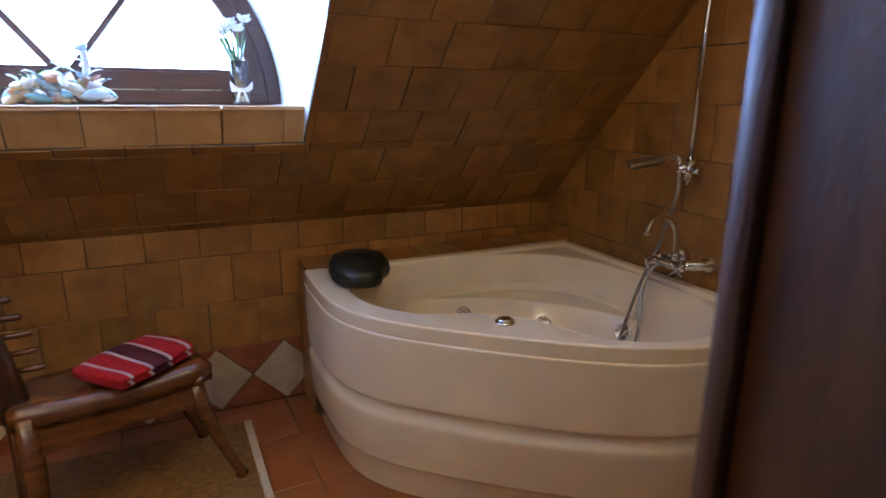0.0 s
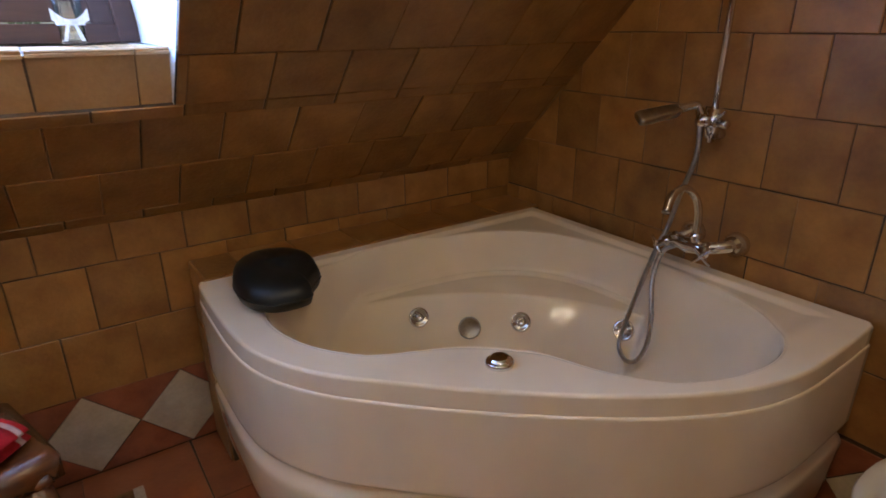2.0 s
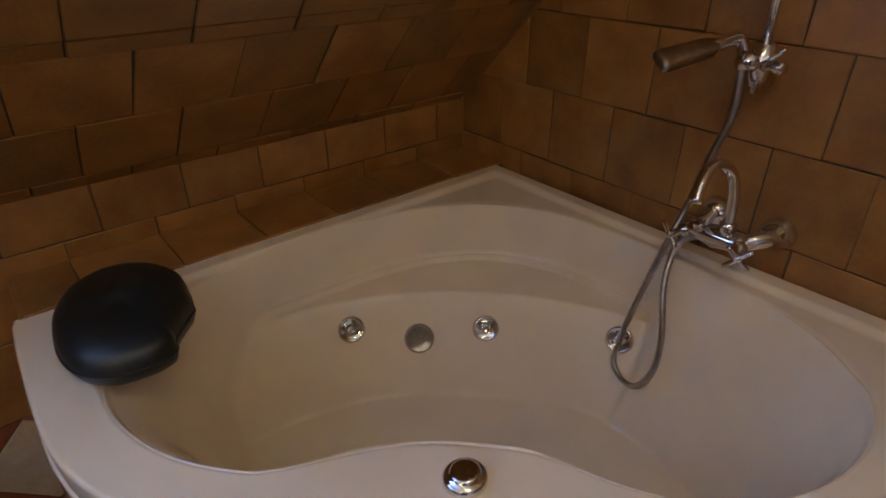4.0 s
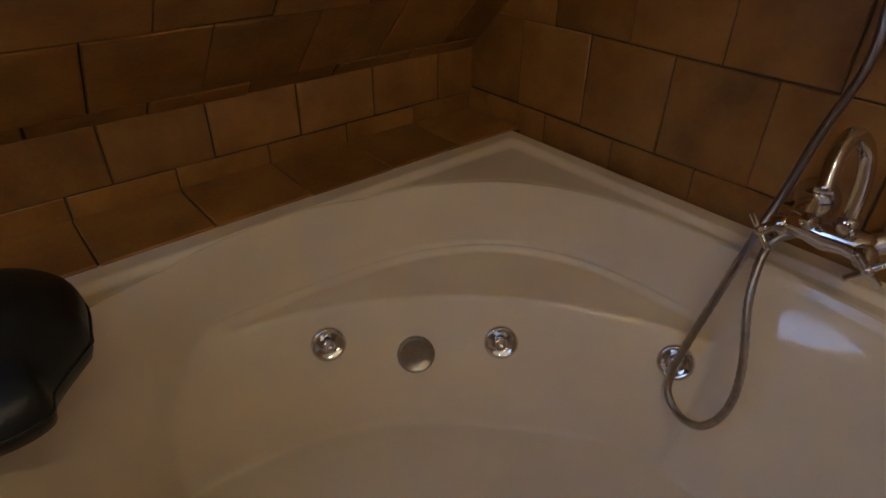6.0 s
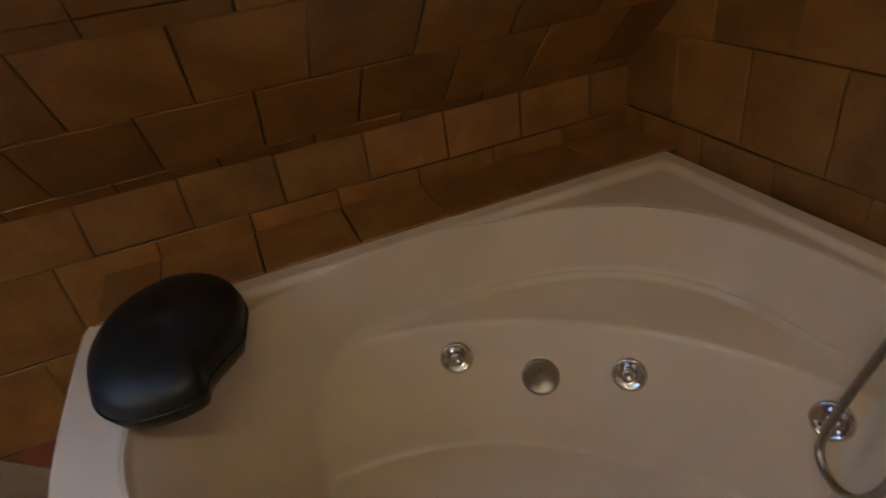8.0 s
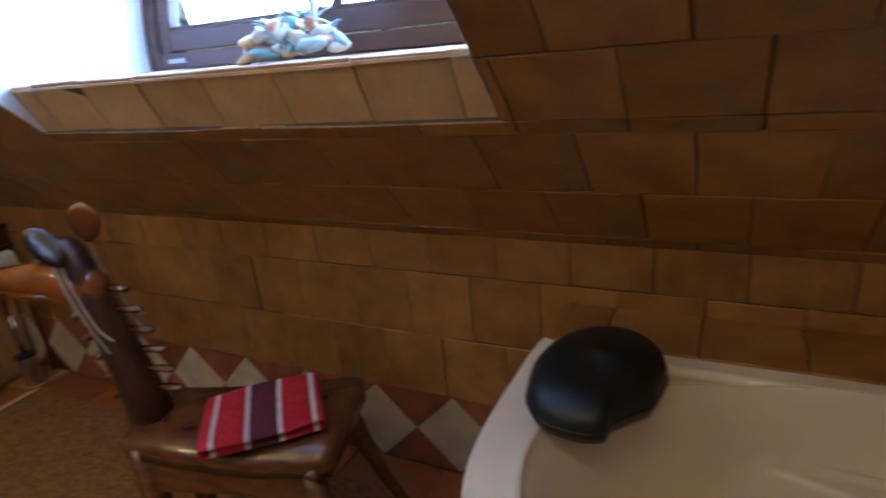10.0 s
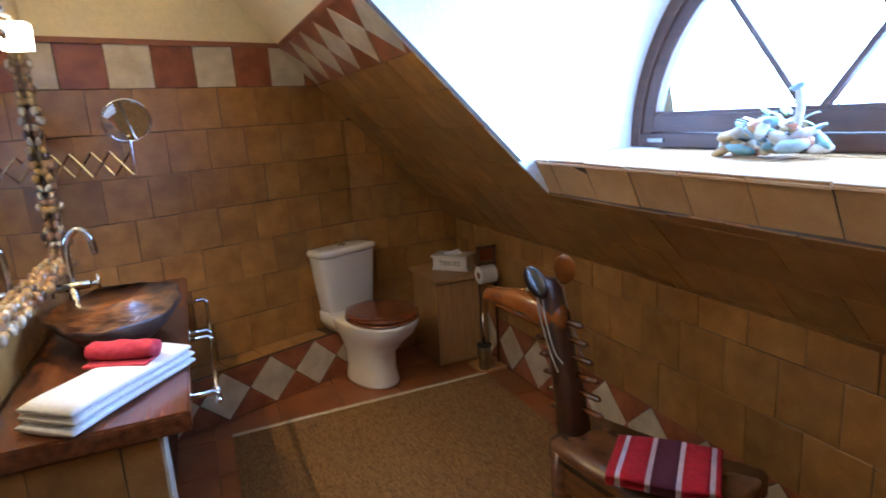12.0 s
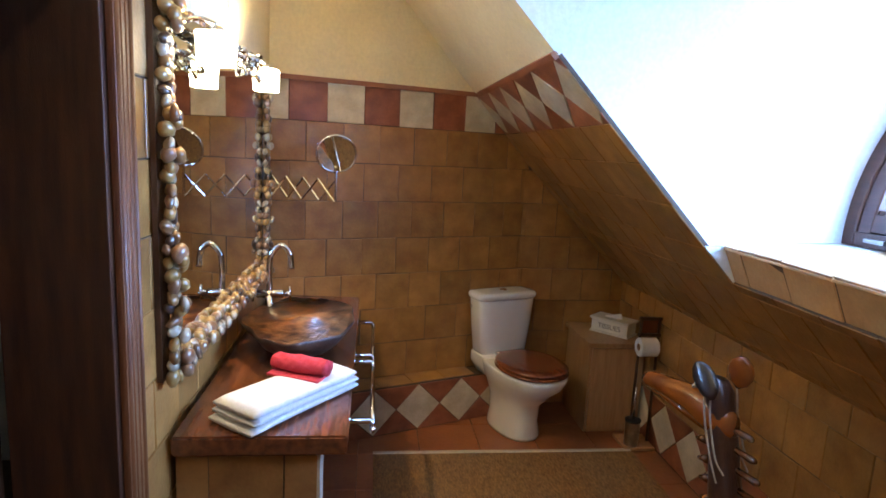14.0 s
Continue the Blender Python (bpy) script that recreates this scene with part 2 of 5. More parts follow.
XL, XR = -2.96, EAST
vo, vt, vb, vf = v_of(OPEN_B), v_of(OPEN_T), v_of(TILED), v_of(FLAT)
slope_y_flat = slope_y(FLAT)
knee_wall = structure("wall_north", joined_slabs(F_KNEE, [[(XL, 0), (XR, 0), (XR, KNEE), (XL, KNEE)]]), GROUT, "low knee wall of ochre tiles over a band of red and cream diamonds")
slope_wall = structure("sloped_wall", joined_slabs(F_SLOPE, [
    [(XL, 0), (XR, 0), (XR, vo), (XL, vo)],
    [(XL, vo), (OPEN_L, vo), (OPEN_L, vb), (XL, vb)],
    [(OPEN_R, vo), (XR, vo), (XR, vb), (OPEN_R, vb)]], 0.014), GROUT, "sloping attic wall of ochre tiles round a deep window opening")
east_wall = structure("wall_east", joined_slabs(F_EAST, [[(0, 0), (NORTH - SOUTH + 0.1, 0), (NORTH - SOUTH + 0.1, TILED), (0, TILED)]]), GROUT, "wall of handmade ochre tiles behind the bath")
west_wall = structure("wall_west", joined_slabs(F_WEST, [[(-0.1, 0), (W_LEN, 0), (W_LEN, TILED), (-0.1, TILED)]]), GROUT, "wall of ochre tiles with a red and cream chequered band on top")
niche_wall = structure("wall_west", joined_slabs(F_NICHE, [[(0, 0), (0.70, 0), (0.70, KNEE + 0.8), (0, KNEE + 0.8)]]), GROUT, "wall of ochre tiles behind the toilet")
south_wall = structure("wall_south", joined_slabs(F_SOUTH, [[(0.69, 0), (2.47, 0), (2.47, TILED), (0.69, TILED)]], 0.16), GROUT, "wall of ochre tiles round the pebble mirror")
south_wall_e = structure("wall_south", joined_slabs(F_SOUTHE, [[(-EAST - 0.1, 0), (0.104, 0), (0.104, TILED), (-EAST - 0.1, TILED)]], 0.16), GROUT, "wall of ochre tiles beside the door")
structure("wall_south", joined_slabs(F_SOUTH, [[(-EAST - 0.1, TILED + 0.002), (3.0, TILED + 0.002), (3.0, FLAT), (-EAST - 0.1, FLAT)]], 0.16), PLASTER, "cream plaster above the tiles")
structure("wall_west", joined_slabs(F_WEST, [[(-0.1, TILED + 0.002), (W_LEN, TILED + 0.002), (W_LEN, FLAT), (-0.1, FLAT)]]), PLASTER, "cream plaster above the tiles")
structure("wall_east", joined_slabs(F_EAST, [[(0, TILED + 0.002), (NORTH - SOUTH + 0.1, TILED + 0.002), (NORTH - SOUTH + 0.1, FLAT), (0, FLAT)]]), PLASTER, "cream plaster above the tiles")
structure("sloped_ceiling", joined_slabs(F_SLOPE, [
    [(XL, vb + 0.002), (OPEN_L, vb + 0.002), (OPEN_L, vt), (XL, vt)],
    [(OPEN_R, vb + 0.002), (XR, vb + 0.002), (XR, vt), (OPEN_R, vt)],
    [(XL, vt), (XR, vt), (XR, vf), (XL, vf)]], 0.014), PLASTER, "cream plastered slope above the tiles")
structure("ceiling", box_bm((-3.2, -0.1, FLAT), (EAST + 0.1, slope_y_flat + 0.02, FLAT + 0.08)), PLASTER, "flat cream plaster ceiling")
structure("wall_south", box_bm((-0.104, -0.08, TILED + 0.002), (EAST + 0.1, 0.108, FLAT)), PLASTER, "cream plaster above the tiles")
floor = structure("floor", box_bm((-3.2, -1.6, -0.10), (1.6, 2.5, -0.006)), GROUT, "terracotta tiled floor")
# the corridor outside the door
structure("wall_corridor_south", box_bm((-3.2, -1.6, -0.006), (1.6, -1.5, FLAT)), PLASTER, "plain cream corridor wall")
structure("wall_corridor_east", box_bm((1.52, -1.5, -0.006), (1.6, 0.11, FLAT)), PLASTER, "plain cream corridor wall")
structure("wall_corridor_west", box_bm((-2.4, -1.5, -0.006), (-2.3, 0.11, FLAT)), WHITEPL, "plain pale corridor wall")
structure("corridor_ceiling", box_bm((-3.2, -1.5, FLAT), (1.6, -0.1, FLAT + 0.08)), PLASTER, "plain corridor ceiling")

# the white reveal from the opening in the slope to the arched window
bm = bmesh.new()
N_ARC = 48
inner, outer = [], []
cxo = (OPEN_L + OPEN_R) / 2
for i in range(N_ARC + 1):
    a = math.pi * i / N_ARC
    inner.append(Vector((WIN_X + WIN_R * math.cos(a), WIN_Y, SILL + WIN_R * math.sin(a))))
    dx, dz = math.cos(a), math.sin(a)
    hx = (OPEN_R - OPEN_L) / 2 / max(abs(dx), 1e-6)
    hz = (OPEN_T - SILL) / max(dz, 1e-6)
    k = min(hx, hz)
    z = SILL + k * dz
    outer.append(Vector((cxo + k * dx, slope_y(z), z)))
rows = []
for k in range(13):
    t = k / 12
    e = t + 0.20 * math.sin(math.pi * t)
    rows.append([bm.verts.new(o.lerp(q, t) + Vector((0, 0, 0)) + (o - q) * 0.0 + Vector(((q.x - o.x) * (e - t) * 0.5, 0, 0))) for o, q in zip(outer, inner)])
for a, b in zip(rows, rows[1:]):
    for i in range(N_ARC):
        bm.faces.new((a[i], a[i + 1], b[i + 1], b[i]))
bmesh.ops.recalc_face_normals(bm, faces=bm.faces)
reveal = structure("window_reveal", bm, WHITEPL, "white plastered reveal flaring from the arched window")
reveal.data.shade_smooth()
bm = bmesh.new()
for x in (OPEN_L + 0.003, OPEN_R - 0.003):
    a = [bm.verts.new(p) for p in ((x, slope_y(OPEN_B), OPEN_B), (x, slope_y(SILL), SILL), (x, WIN_Y, SILL), (x, WIN_Y, OPEN_B))]
    bm.faces.new(a)
structure("reveal_cheek", bm, WHITEPL, "white plaster beside the window ledge")

# the window ledge, its front tiled
ledge = structure("window_ledge", loft_bm([[(x, slope_y(OPEN_B) + 0.02, OPEN_B - 0.02), (x, WIN_Y + 0.08, OPEN_B - 0.02), (x, WIN_Y + 0.08, SILL - 0.008), (x, 2.012, SILL - 0.008)] for x in (OPEN_L + 0.005, OPEN_R - 0.005)]), GROUT, "deep window ledge faced with ochre tiles")
F_LEDGE = frame_of((0, slope_y(OPEN_B) + 0.012, OPEN_B), (1, 0, 0), (0, -0.06, SILL - OPEN_B))
for x0, x1 in ((OPEN_L - 0.26, OPEN_L + 0.002), (OPEN_R - 0.002, OPEN_R + 0.08)):
    structure("window_ledge", box_bm((x0, 2.020, SILL - 0.03), (x1, WIN_Y + 0.08, SILL - 0.004)), WHITEPL, "white plastered end of the window ledge")
structure("window_gable", slab_bm(frame_of((0, WIN_Y + 0.02, 0), (1, 0, 0), (0, 0, 1)), [(OPEN_L - 0.1, OPEN_B - 0.1), (OPEN_R + 0.1, OPEN_B - 0.1), (OPEN_R + 0.1, SILL), (OPEN_L - 0.1, SILL)], 0.06), WHITEPL, "plaster under the window")

# tile shelf behind the bath and the ledge behind the toilet
bath_shelf = structure("bath_shelf", box_bm((0.100, 2.205, -0.006), (EAST, NORTH, 0.650)), GROUT, "narrow tiled shelf between bath and knee wall")
TL_A, TL_B = Vector((-2.30, 0.30, 0)), Vector((-2.79, 1.62, 0))
TL_LEN = (TL_B - TL_A).length
F_TLEDGE = frame_of(TL_A, TL_B - TL_A, (0, 0, 1))
F_TTOP = F_TLEDGE @ Matrix.Translation((0, 0.28, 0)) @ Matrix.Rotation(-math.pi / 2, 4, "X")
toilet_ledge = structure("toilet_ledge", slab_bm(F_TLEDGE, [(0, -0.006), (TL_LEN, -0.006), (TL_LEN, 0.28), (0, 0.28)], 0.24), GROUT, "low tiled ledge with a band of cream diamonds")

# ---- bath ----
BX0, BX1, BY0, BY1, RIM = 0.070, 1.405, 0.966, 2.214, 0.651
BC = Vector((0.80, 1.62))
# the front, from the knee wall's end to the east wall: straight, bowed, straight
FRONT = [(0.076, 2.214), (0.070, 2.05), (0.072, 1.84), (0.100, 1.700), (0.172, 1.568), (0.280, 1.448), (0.398, 1.335), (0.515, 1.232), (0.636, 1.138), (0.768, 1.052), (0.90, 0.990), (1.03, 0.963), (1.17, 0.961), (1.405, 0.972)]


def bath_outline(inset=0.0, n=260):
    """Outline of the corner bath as points by angle round its middle."""
    base = [(1.392, BY1)] + [(p.x, p.y) for p in smooth_path([(x, y, 0) for x, y in FRONT], 5)]
    out = []
    for k in range(n):
        a = 2 * math.pi * k / n + math.radians(0.6)
        d = Vector((math.cos(a), math.sin(a)))
        best = 9.0
        for (ax, ay), (bx, by) in zip(base, base[1:] + base[:1]):
            ex, ey = bx - ax, by - ay
            det = d.x * -ey + ex * d.y
            if abs(det) < 1e-9:
                continue
            t = ((ax - BC.x) * -ey + ex * (ay - BC.y)) / det
            s = (d.x * (ay - BC.y) - d.y * (ax - BC.x)) / det
            if t > 0 and -1e-6 <= s <= 1 + 1e-6:
                best = min(best, t)
        out.append((a, best - inset))
    return out


def smin(a, b, k=0.06):
    h = max(0.0, min(1.0, 0.5 + 0.5 * (b - a) / k))
    return b + (a - b) * h - k * h * (1 - h)


def sstep(a, b, x):
    t = max(0.0, min(1.0, (x - a) / (b - a)))
    return t * t * (3 - 2 * t)


KNOTS = [(0, 0.520), (13, 0.525), (26, 0.544), (45, 0.559), (63, 0.552), (84, 0.543), (107, 0.571), (121, 0.616), (138, 0.680), (156, 0.686), (171, 0.615), (186, 0.507), (196, 0.396), (205, 0.340), (217, 0.313), (233, 0.315), (243, 0.344), (256, 0.435), (268, 0.533), (285, 0.613), (298, 0.652), (312, 0.640), (327, 0.592), (341, 0.541), (360, 0.520)]


def inner_radius(a, r):
    d = math.degrees(a) % 360
    for (d0, r0), (d1, r1) in zip(KNOTS, KNOTS[1:]):
        if d0 <= d <= d1:
            t = (d - d0) / (d1 - d0)
            i = KNOTS.index((d0, r0))
            p0, p3 = KNOTS[i - 1 if i else -2][1], KNOTS[i + 2 if i + 2 < len(KNOTS) else 1][1]
            q = 0.5 * (2 * r0 + (r1 - p0) * t + (2 * p0 - 5 * r0 + 4 * r1 - p3) * t * t + (3 * r0 - p0 - 3 * r1 + p3) * t ** 3)
            return smin(q, r - 0.035, 0.03)
    return r - 0.07


def land(x, y):
    """Height of the rim: a raised edge along both walls, a lowered field inside it."""
    side = min(1.400 - x, BY1 - y)
    return RIM - 0.013 * sstep(0.046, 0.062, side) * sstep(0.16, 0.21, x) * sstep(1.05, 1.12, y) * sstep(0.40, 0.62, (x - 0.43) + (y - 1.264))


def bowl_height(x, y, depth, deg):
    """Height of the bowl's skin; depth: metres inside the inner edge."""
    wide = 0.055 + 0.17 * sstep(118, 160, deg) * (1 - sstep(185, 205, deg)) + 0.05 * sstep(200, 215, deg) + 0.09 * sstep(285, 320, deg)
    if deg > 340:
        wide = 0.195 - 0.14 * sstep(340, 360, deg)
    deep = 0.40 + 0.03 * sstep(0.2, 0.5, depth)
    t = max(0.0, min(1.0, depth / wide))
    z = land(x, y) - 0.010 * sstep(0, 0.01, depth) - deep * (0.55 * t ** 1.2 + 0.45 * sstep(0, 1.15, t))
    rad = math.hypot(x - 0.43, y - 1.264)
    short = max(0.0, 0.882 - rad)
    seat = 0.500 - 0.008 * sstep(0, 0.05, rad - 0.882) - 2.15 * (math.hypot(short, 0.006) - 0.006)
    lim = land(x, y) - 0.16 * sstep(0.0, 0.040, depth) ** 0.7
    if rad > 0.74 and not 145 < deg < 335:
        z = max(z, min(seat, lim))
    return z


bath = thing("corner_bath", (0, 0, 0), 0, "cream acrylic corner whirlpool bath with curved panel", "bathtub")
outline = bath_outline()
bm = bmesh.new()
rings_ = []
for inset, z in ((0.012, RIM - 0.055), (0.003, RIM - 0.054), (0.001, RIM - 0.052), (0.001, RIM - 0.050), (0.0, RIM - 0.009), (0.0005, RIM - 0.006), (0.003, RIM - 0.0015), (0.007, RIM), (0.010, RIM)):
    rings_.append([bm.verts.new((BC.x + (r - inset) * math.cos(a), BC.y + (r - inset) * math.sin(a), z)) for a, r in outline])
for k in range(1, 25):
    row = []
    for a, r in outline:
        ri = inner_radius(a, r)
        q = r - 0.014 + (ri - r + 0.014) * k / 24
        x, y = BC.x + q * math.cos(a), BC.y + q * math.sin(a)
        row.append(bm.verts.new((x, y, land(x, y) - 0.005 * (k == 24) - 0.001 * (k == 23))))
    rings_.append(row)
NB = 110
for k in range(NB):
    f = 1 - (k / NB) ** 1.35
    row = []
    for a, r in outline:
        ri = inner_radius(a, r)
        q = ri * f
        x, y = BC.x + q * math.cos(a), BC.y + q * math.sin(a)
        row.append(bm.verts.new((x, y, bowl_height(x, y, ri - q, math.degrees(a) % 360))))
    rings_.append(row)
for a, b in zip(rings_, rings_[1:]):
    for i in range(len(a)):
        j = (i + 1) % len(a)
        bm.faces.new((a[i], a[j], b[j], b[i]))
bm.faces.new(rings_[-1])
bmesh.ops.recalc_face_normals(bm, faces=bm.faces)
part("bowl", bm, ACRYLIC, bath, "smooth cream bowl with a corner seat and a broad rim", smooth=True)
profile = [(0.016, 0.600), (0.004, 0.599), (0.001, 0.597), (0.0, 0.593), (0.0, 0.590), (0.001, 0.380), (0.001, 0.370), (0.003, 0.364), (0.010, 0.357), (0.020, 0.349), (0.023, 0.342), (0.021, 0.333), (0.010, 0.316), (0.005, 0.306), (0.003, 0.298), (0.004, 0.280), (0.011, 0.200), (0.019, 0.130), (0.020, 0.124), (0.023, 0.120), (0.030, 0.117), (0.032, 0.113), (0.048, 0.010), (0.050, 0.0)]
loops = []
for inset, z in profile:
    loops.append([(BC.x + (r - inset + 0.004) * math.cos(a), BC.y + (r - inset + 0.004) * math.sin(a), z) for a, r in outline])
panel = part("panel", loft_bm(loops, cap=False), ACRYLIC, bath, "curved cream front panel with a moulded groove", smooth=True)


def jet(x, y, z, kind):
    """A chrome jet or drain cover set in the wall of the seat."""
    d = Vector((0.43 - x, 1.264 - y, 0.385)).normalized()
    m = d.to_track_quat("Z", "Y").to_matrix().to_4x4()
    m.translation = Vector((x, y, z)) + 0.005 * d
    big = 0.039 if kind == "drain_cover" else 0.035
    rings_ = [ring(0, 0, h, r, r, 28) for h, r in ((-0.012, big), (0.004, big), (0.008, big * 0.93), (0.009, big * 0.8), (0.006, big * 0.72), (0.005, big * 0.3))]
    if kind == "drain_cover":
        rings_ = [ring(0, 0, h, r, r, 28) for h, r in ((-0.012, big), (0.006, big), (0.011, big * 0.94), (0.012, big * 0.85), (0.010, big * 0.8), (0.010, 0.004))]
    bm = loft_bm(rings_)
    bm.transform(m)
    ob = part(kind, bm, CHROME if kind == "jet" else STEEL, bath, "round chrome fitting", smooth=True)
    if kind == "jet":
        bm = loft_bm([ring(0, 0, h, r, r, 16) for h, r in ((0.004, 0.014), (0.014, 0.013), (0.017, 0.008), (0.013, 0.004))])
        bm.transform(m)
        part("nozzle", bm, CHROME, ob, smooth=True)


for x, y, z in ((0.731, 2.045, 0.412), (1.021, 1.846, 0.392), (1.218, 1.570, 0.422)):
    jet(x, y, z, "jet")
jet(0.878, 1.950, 0.368, "drain_cover")
bm = loft_bm([ring(0.520, 1.365, RIM + h, r, r * 0.95, 24) for h, r in ((-0.004, 0.033), (0.008, 0.033), (0.012, 0.029), (0.012, 0.024), (0.018, 0.023), (0.020, 0.018))])
part("control_knob", bm, CHROME, bath, "round chrome air knob on the rim", smooth=True)


# ---- tiles, each a piece of its wall ----
def clip(poly, region):
    """The part of a convex polygon inside a convex region (both counter-clockwise)."""
    out = list(poly)
    for (ax, ay), (bx, by) in zip(region, region[1:] + region[:1]):
        nxt = []
        for p, q in zip(out, out[1:] + out[:1]):
            sp = (bx - ax) * (p[1] - ay) - (by - ay) * (p[0] - ax)
            sq = (bx - ax) * (q[1] - ay) - (by - ay) * (q[0] - ax)
            if sp >= 0:
                nxt.append(p)
            if (sp > 0 > sq) or (sp < 0 < sq):
                t = sp / (sp - sq)
                nxt.append((p[0] + t * (q[0] - p[0]), p[1] + t * (q[1] - p[1])))
        out = nxt
        if len(out) < 3:
            return []
    return out


def area(poly):
    return 0.5 * sum(a[0] * b[1] - b[0] * a[1] for a, b in zip(poly, poly[1:] + poly[:1]))


def piece_mesh(poly, mat, high=0.004, edge=0.002, key={}):
    name = (tuple((round(a, 4), round(b, 4)) for a, b in poly), mat.name, high)
    if name in key:
        return key[name]
    cx, cy = sum(a for a, b in poly) / len(poly), sum(b for a, b in poly) / len(poly)
    bm = bmesh.new()
    rows = []
    for k, z in ((1.0, -0.004), (1.0, high * 0.55), (None, high)):
        row = []
        for a, b in poly:
            d = math.hypot(a - cx, b - cy) or 1
            f = 1.0 if k else max(0.3, 1 - edge * 1.4 / d)
            row.append(bm.verts.new((cx + (a - cx) * f, cy + (b - cy) * f, z)))
        rows.append(row)
    for a, b in zip(rows, rows[1:]):
        for i in range(len(a)):
            bm.faces.new((a[i], a[(i + 1) % len(a)], b[(i + 1) % len(a)], b[i]))
    bm.faces.new(rows[-1])
    me = bpy.data.meshes.new("tile")
    bm.to_mesh(me)
    bm.free()
    me.materials.append(mat)
    key[name] = me
    return me


trng = random.Random(5)


def lay(parent, m, poly, mat, name="tile", high=0.004, gap=0.0018):
    """One piece with its outline in the wall's plane."""
    if len(poly) < 3 or area(poly) < 0.0006:
        return None
    u0, v0 = poly[0]
    cx, cy = sum(a for a, b in poly) / len(poly), sum(b for a, b in poly) / len(poly)
    shrunk = []
    for a, b in poly:
        d = math.hypot(a - cx, b - cy) or 1
        f = max(0.3, 1 - gap * 1.3 / d)
        shrunk.append((cx + (a - cx) * f - u0, cy + (b - cy) * f - v0))
    ob = new(name, piece_mesh(shrunk, mat, high))
    ob.parent = parent
    wob = pose(trng.uniform(-0.0012, 0.0012), trng.uniform(-0.0012, 0.0012), trng.uniform(-0.0012, 0.001), trng.uniform(-0.3, 0.3), trng.uniform(-0.3, 0.3), trng.uniform(-0.5, 0.5))
    ob.matrix_basis = m @ Matrix.Translation((u0, v0, 0)) @ wob
    return ob


def course(parent, m, region, v0, v1, joint, u0, u1, width=0.20, mat=TILE, mats=None):
    k = math.floor((u0 - joint) / width)
    while joint + k * width < u1:
        a = joint + k * width
        poly = clip([(a, v0), (a + width, v0), (a + width, v1), (a, v1)], region)
        lay(parent, m, poly, mats[k % len(mats)] if mats else mat)
        k += 1


def rect(u0, v0, u1, v1):
    return [(u0, v0), (u1, v0), (u1, v1), (u0, v1)]


def diamonds(parent, m, region, v0, height, centre, u0, u1, pitch=0.2845):
    """A band of cream diamonds between red triangles."""
    k = math.floor((u0 - centre) / pitch) - 1
    h, v1 = pitch / 2, v0 + height
    while centre + k * pitch - h < u1:
        c, mid = centre + k * pitch, v0 + height / 2
        lay(parent, m, clip([(c - h, mid), (c, v0), (c + h, mid), (c, v1)], region), CREAM, "diamond_tile")
        lay(parent, m, clip([(c, v0), (c + pitch, v0), (c + h, mid)], region), REDTILE, "triangle_tile")
        lay(parent, m, clip([(c + pitch, v1), (c, v1), (c + h, mid)], region), REDTILE, "triangle_tile")
        k += 1




# ---- window ----
window = tagged(new("window_1"), "half-round window in a dark brown wooden frame", "window", kind="structure")
def half_ring(r0, r1, y0, y1, n=40):
    bm = bmesh.new()
    rows = []
    for i in range(n + 1):
        a = math.pi * i / n
        c, s = math.cos(a), math.sin(a)
        rows.append([(WIN_X + r * c, y, SILL + r * s) for r, y in ((r0, y0), (r0 + 0.006, y0 - 0.005), (r1, y0 - 0.005), (r1, y1), (r0, y1))])
    return loft_bm(rows)


part("window_frame", half_ring(0.750, WIN_R + 0.01, WIN_Y - 0.028, WIN_Y + 0.05), WINWOOD, window)
part("sash_arch", half_ring(0.690, 0.748, WIN_Y - 0.018, WIN_Y + 0.04), WINWOOD, window)
part("window_sill", box_bm((WIN_X - WIN_R, WIN_Y - 0.028, SILL), (WIN_X + WIN_R, WIN_Y + 0.05, SILL + 0.055), 0.004), WINWOOD, window)
part("sash_rail", box_bm((WIN_X - 0.745, WIN_Y - 0.020, SILL + 0.059), (WIN_X + 0.745, WIN_Y + 0.04, SILL + 0.128), 0.006), WINWOOD, window)
part("sash_bead", box_bm((WIN_X - 0.69, WIN_Y - 0.012, SILL + 0.128), (WIN_X + 0.69, WIN_Y + 0.03, SILL + 0.142), 0.003), WINWOOD, window)
for sx in (-1, 1):
    a = Vector((WIN_X + sx * 0.03, WIN_Y, SILL + 0.135))
    b = Vector((WIN_X + sx * 0.375, WIN_Y, SILL + 0.585))
    part("glazing_bar", tube_bm([a, b], 0.016, 4), WINWOOD, window)
    part("glazing_bar", tube_bm([a + Vector((sx * 0.02, 0.03, 0)), b + Vector((sx * 0.02, 0.03, 0))], 0.005, 4), PAPER, window)
part("window_handle", box_bm((WIN_X - 0.70, WIN_Y - 0.038, SILL + 0.02), (WIN_X - 0.61, WIN_Y - 0.026, SILL + 0.036), 0.003), STEEL, window)
bm = bmesh.new()
vs = [bm.verts.new((WIN_X + 0.70 * math.cos(math.pi * i / 30), WIN_Y + 0.01, SILL + 0.12 + 0.58 * math.sin(math.pi * i / 30))) for i in range(31)]
bm.faces.new(vs)
pane = part("pane", bm, PANE, window)
pane.visible_shadow = False

# trees and ground beyond the window
structure("ground", box_bm((-60, 3.4, -3.2), (60, 90, -3.0)), GREEN, "lawn below the window")
rng = random.Random(3)


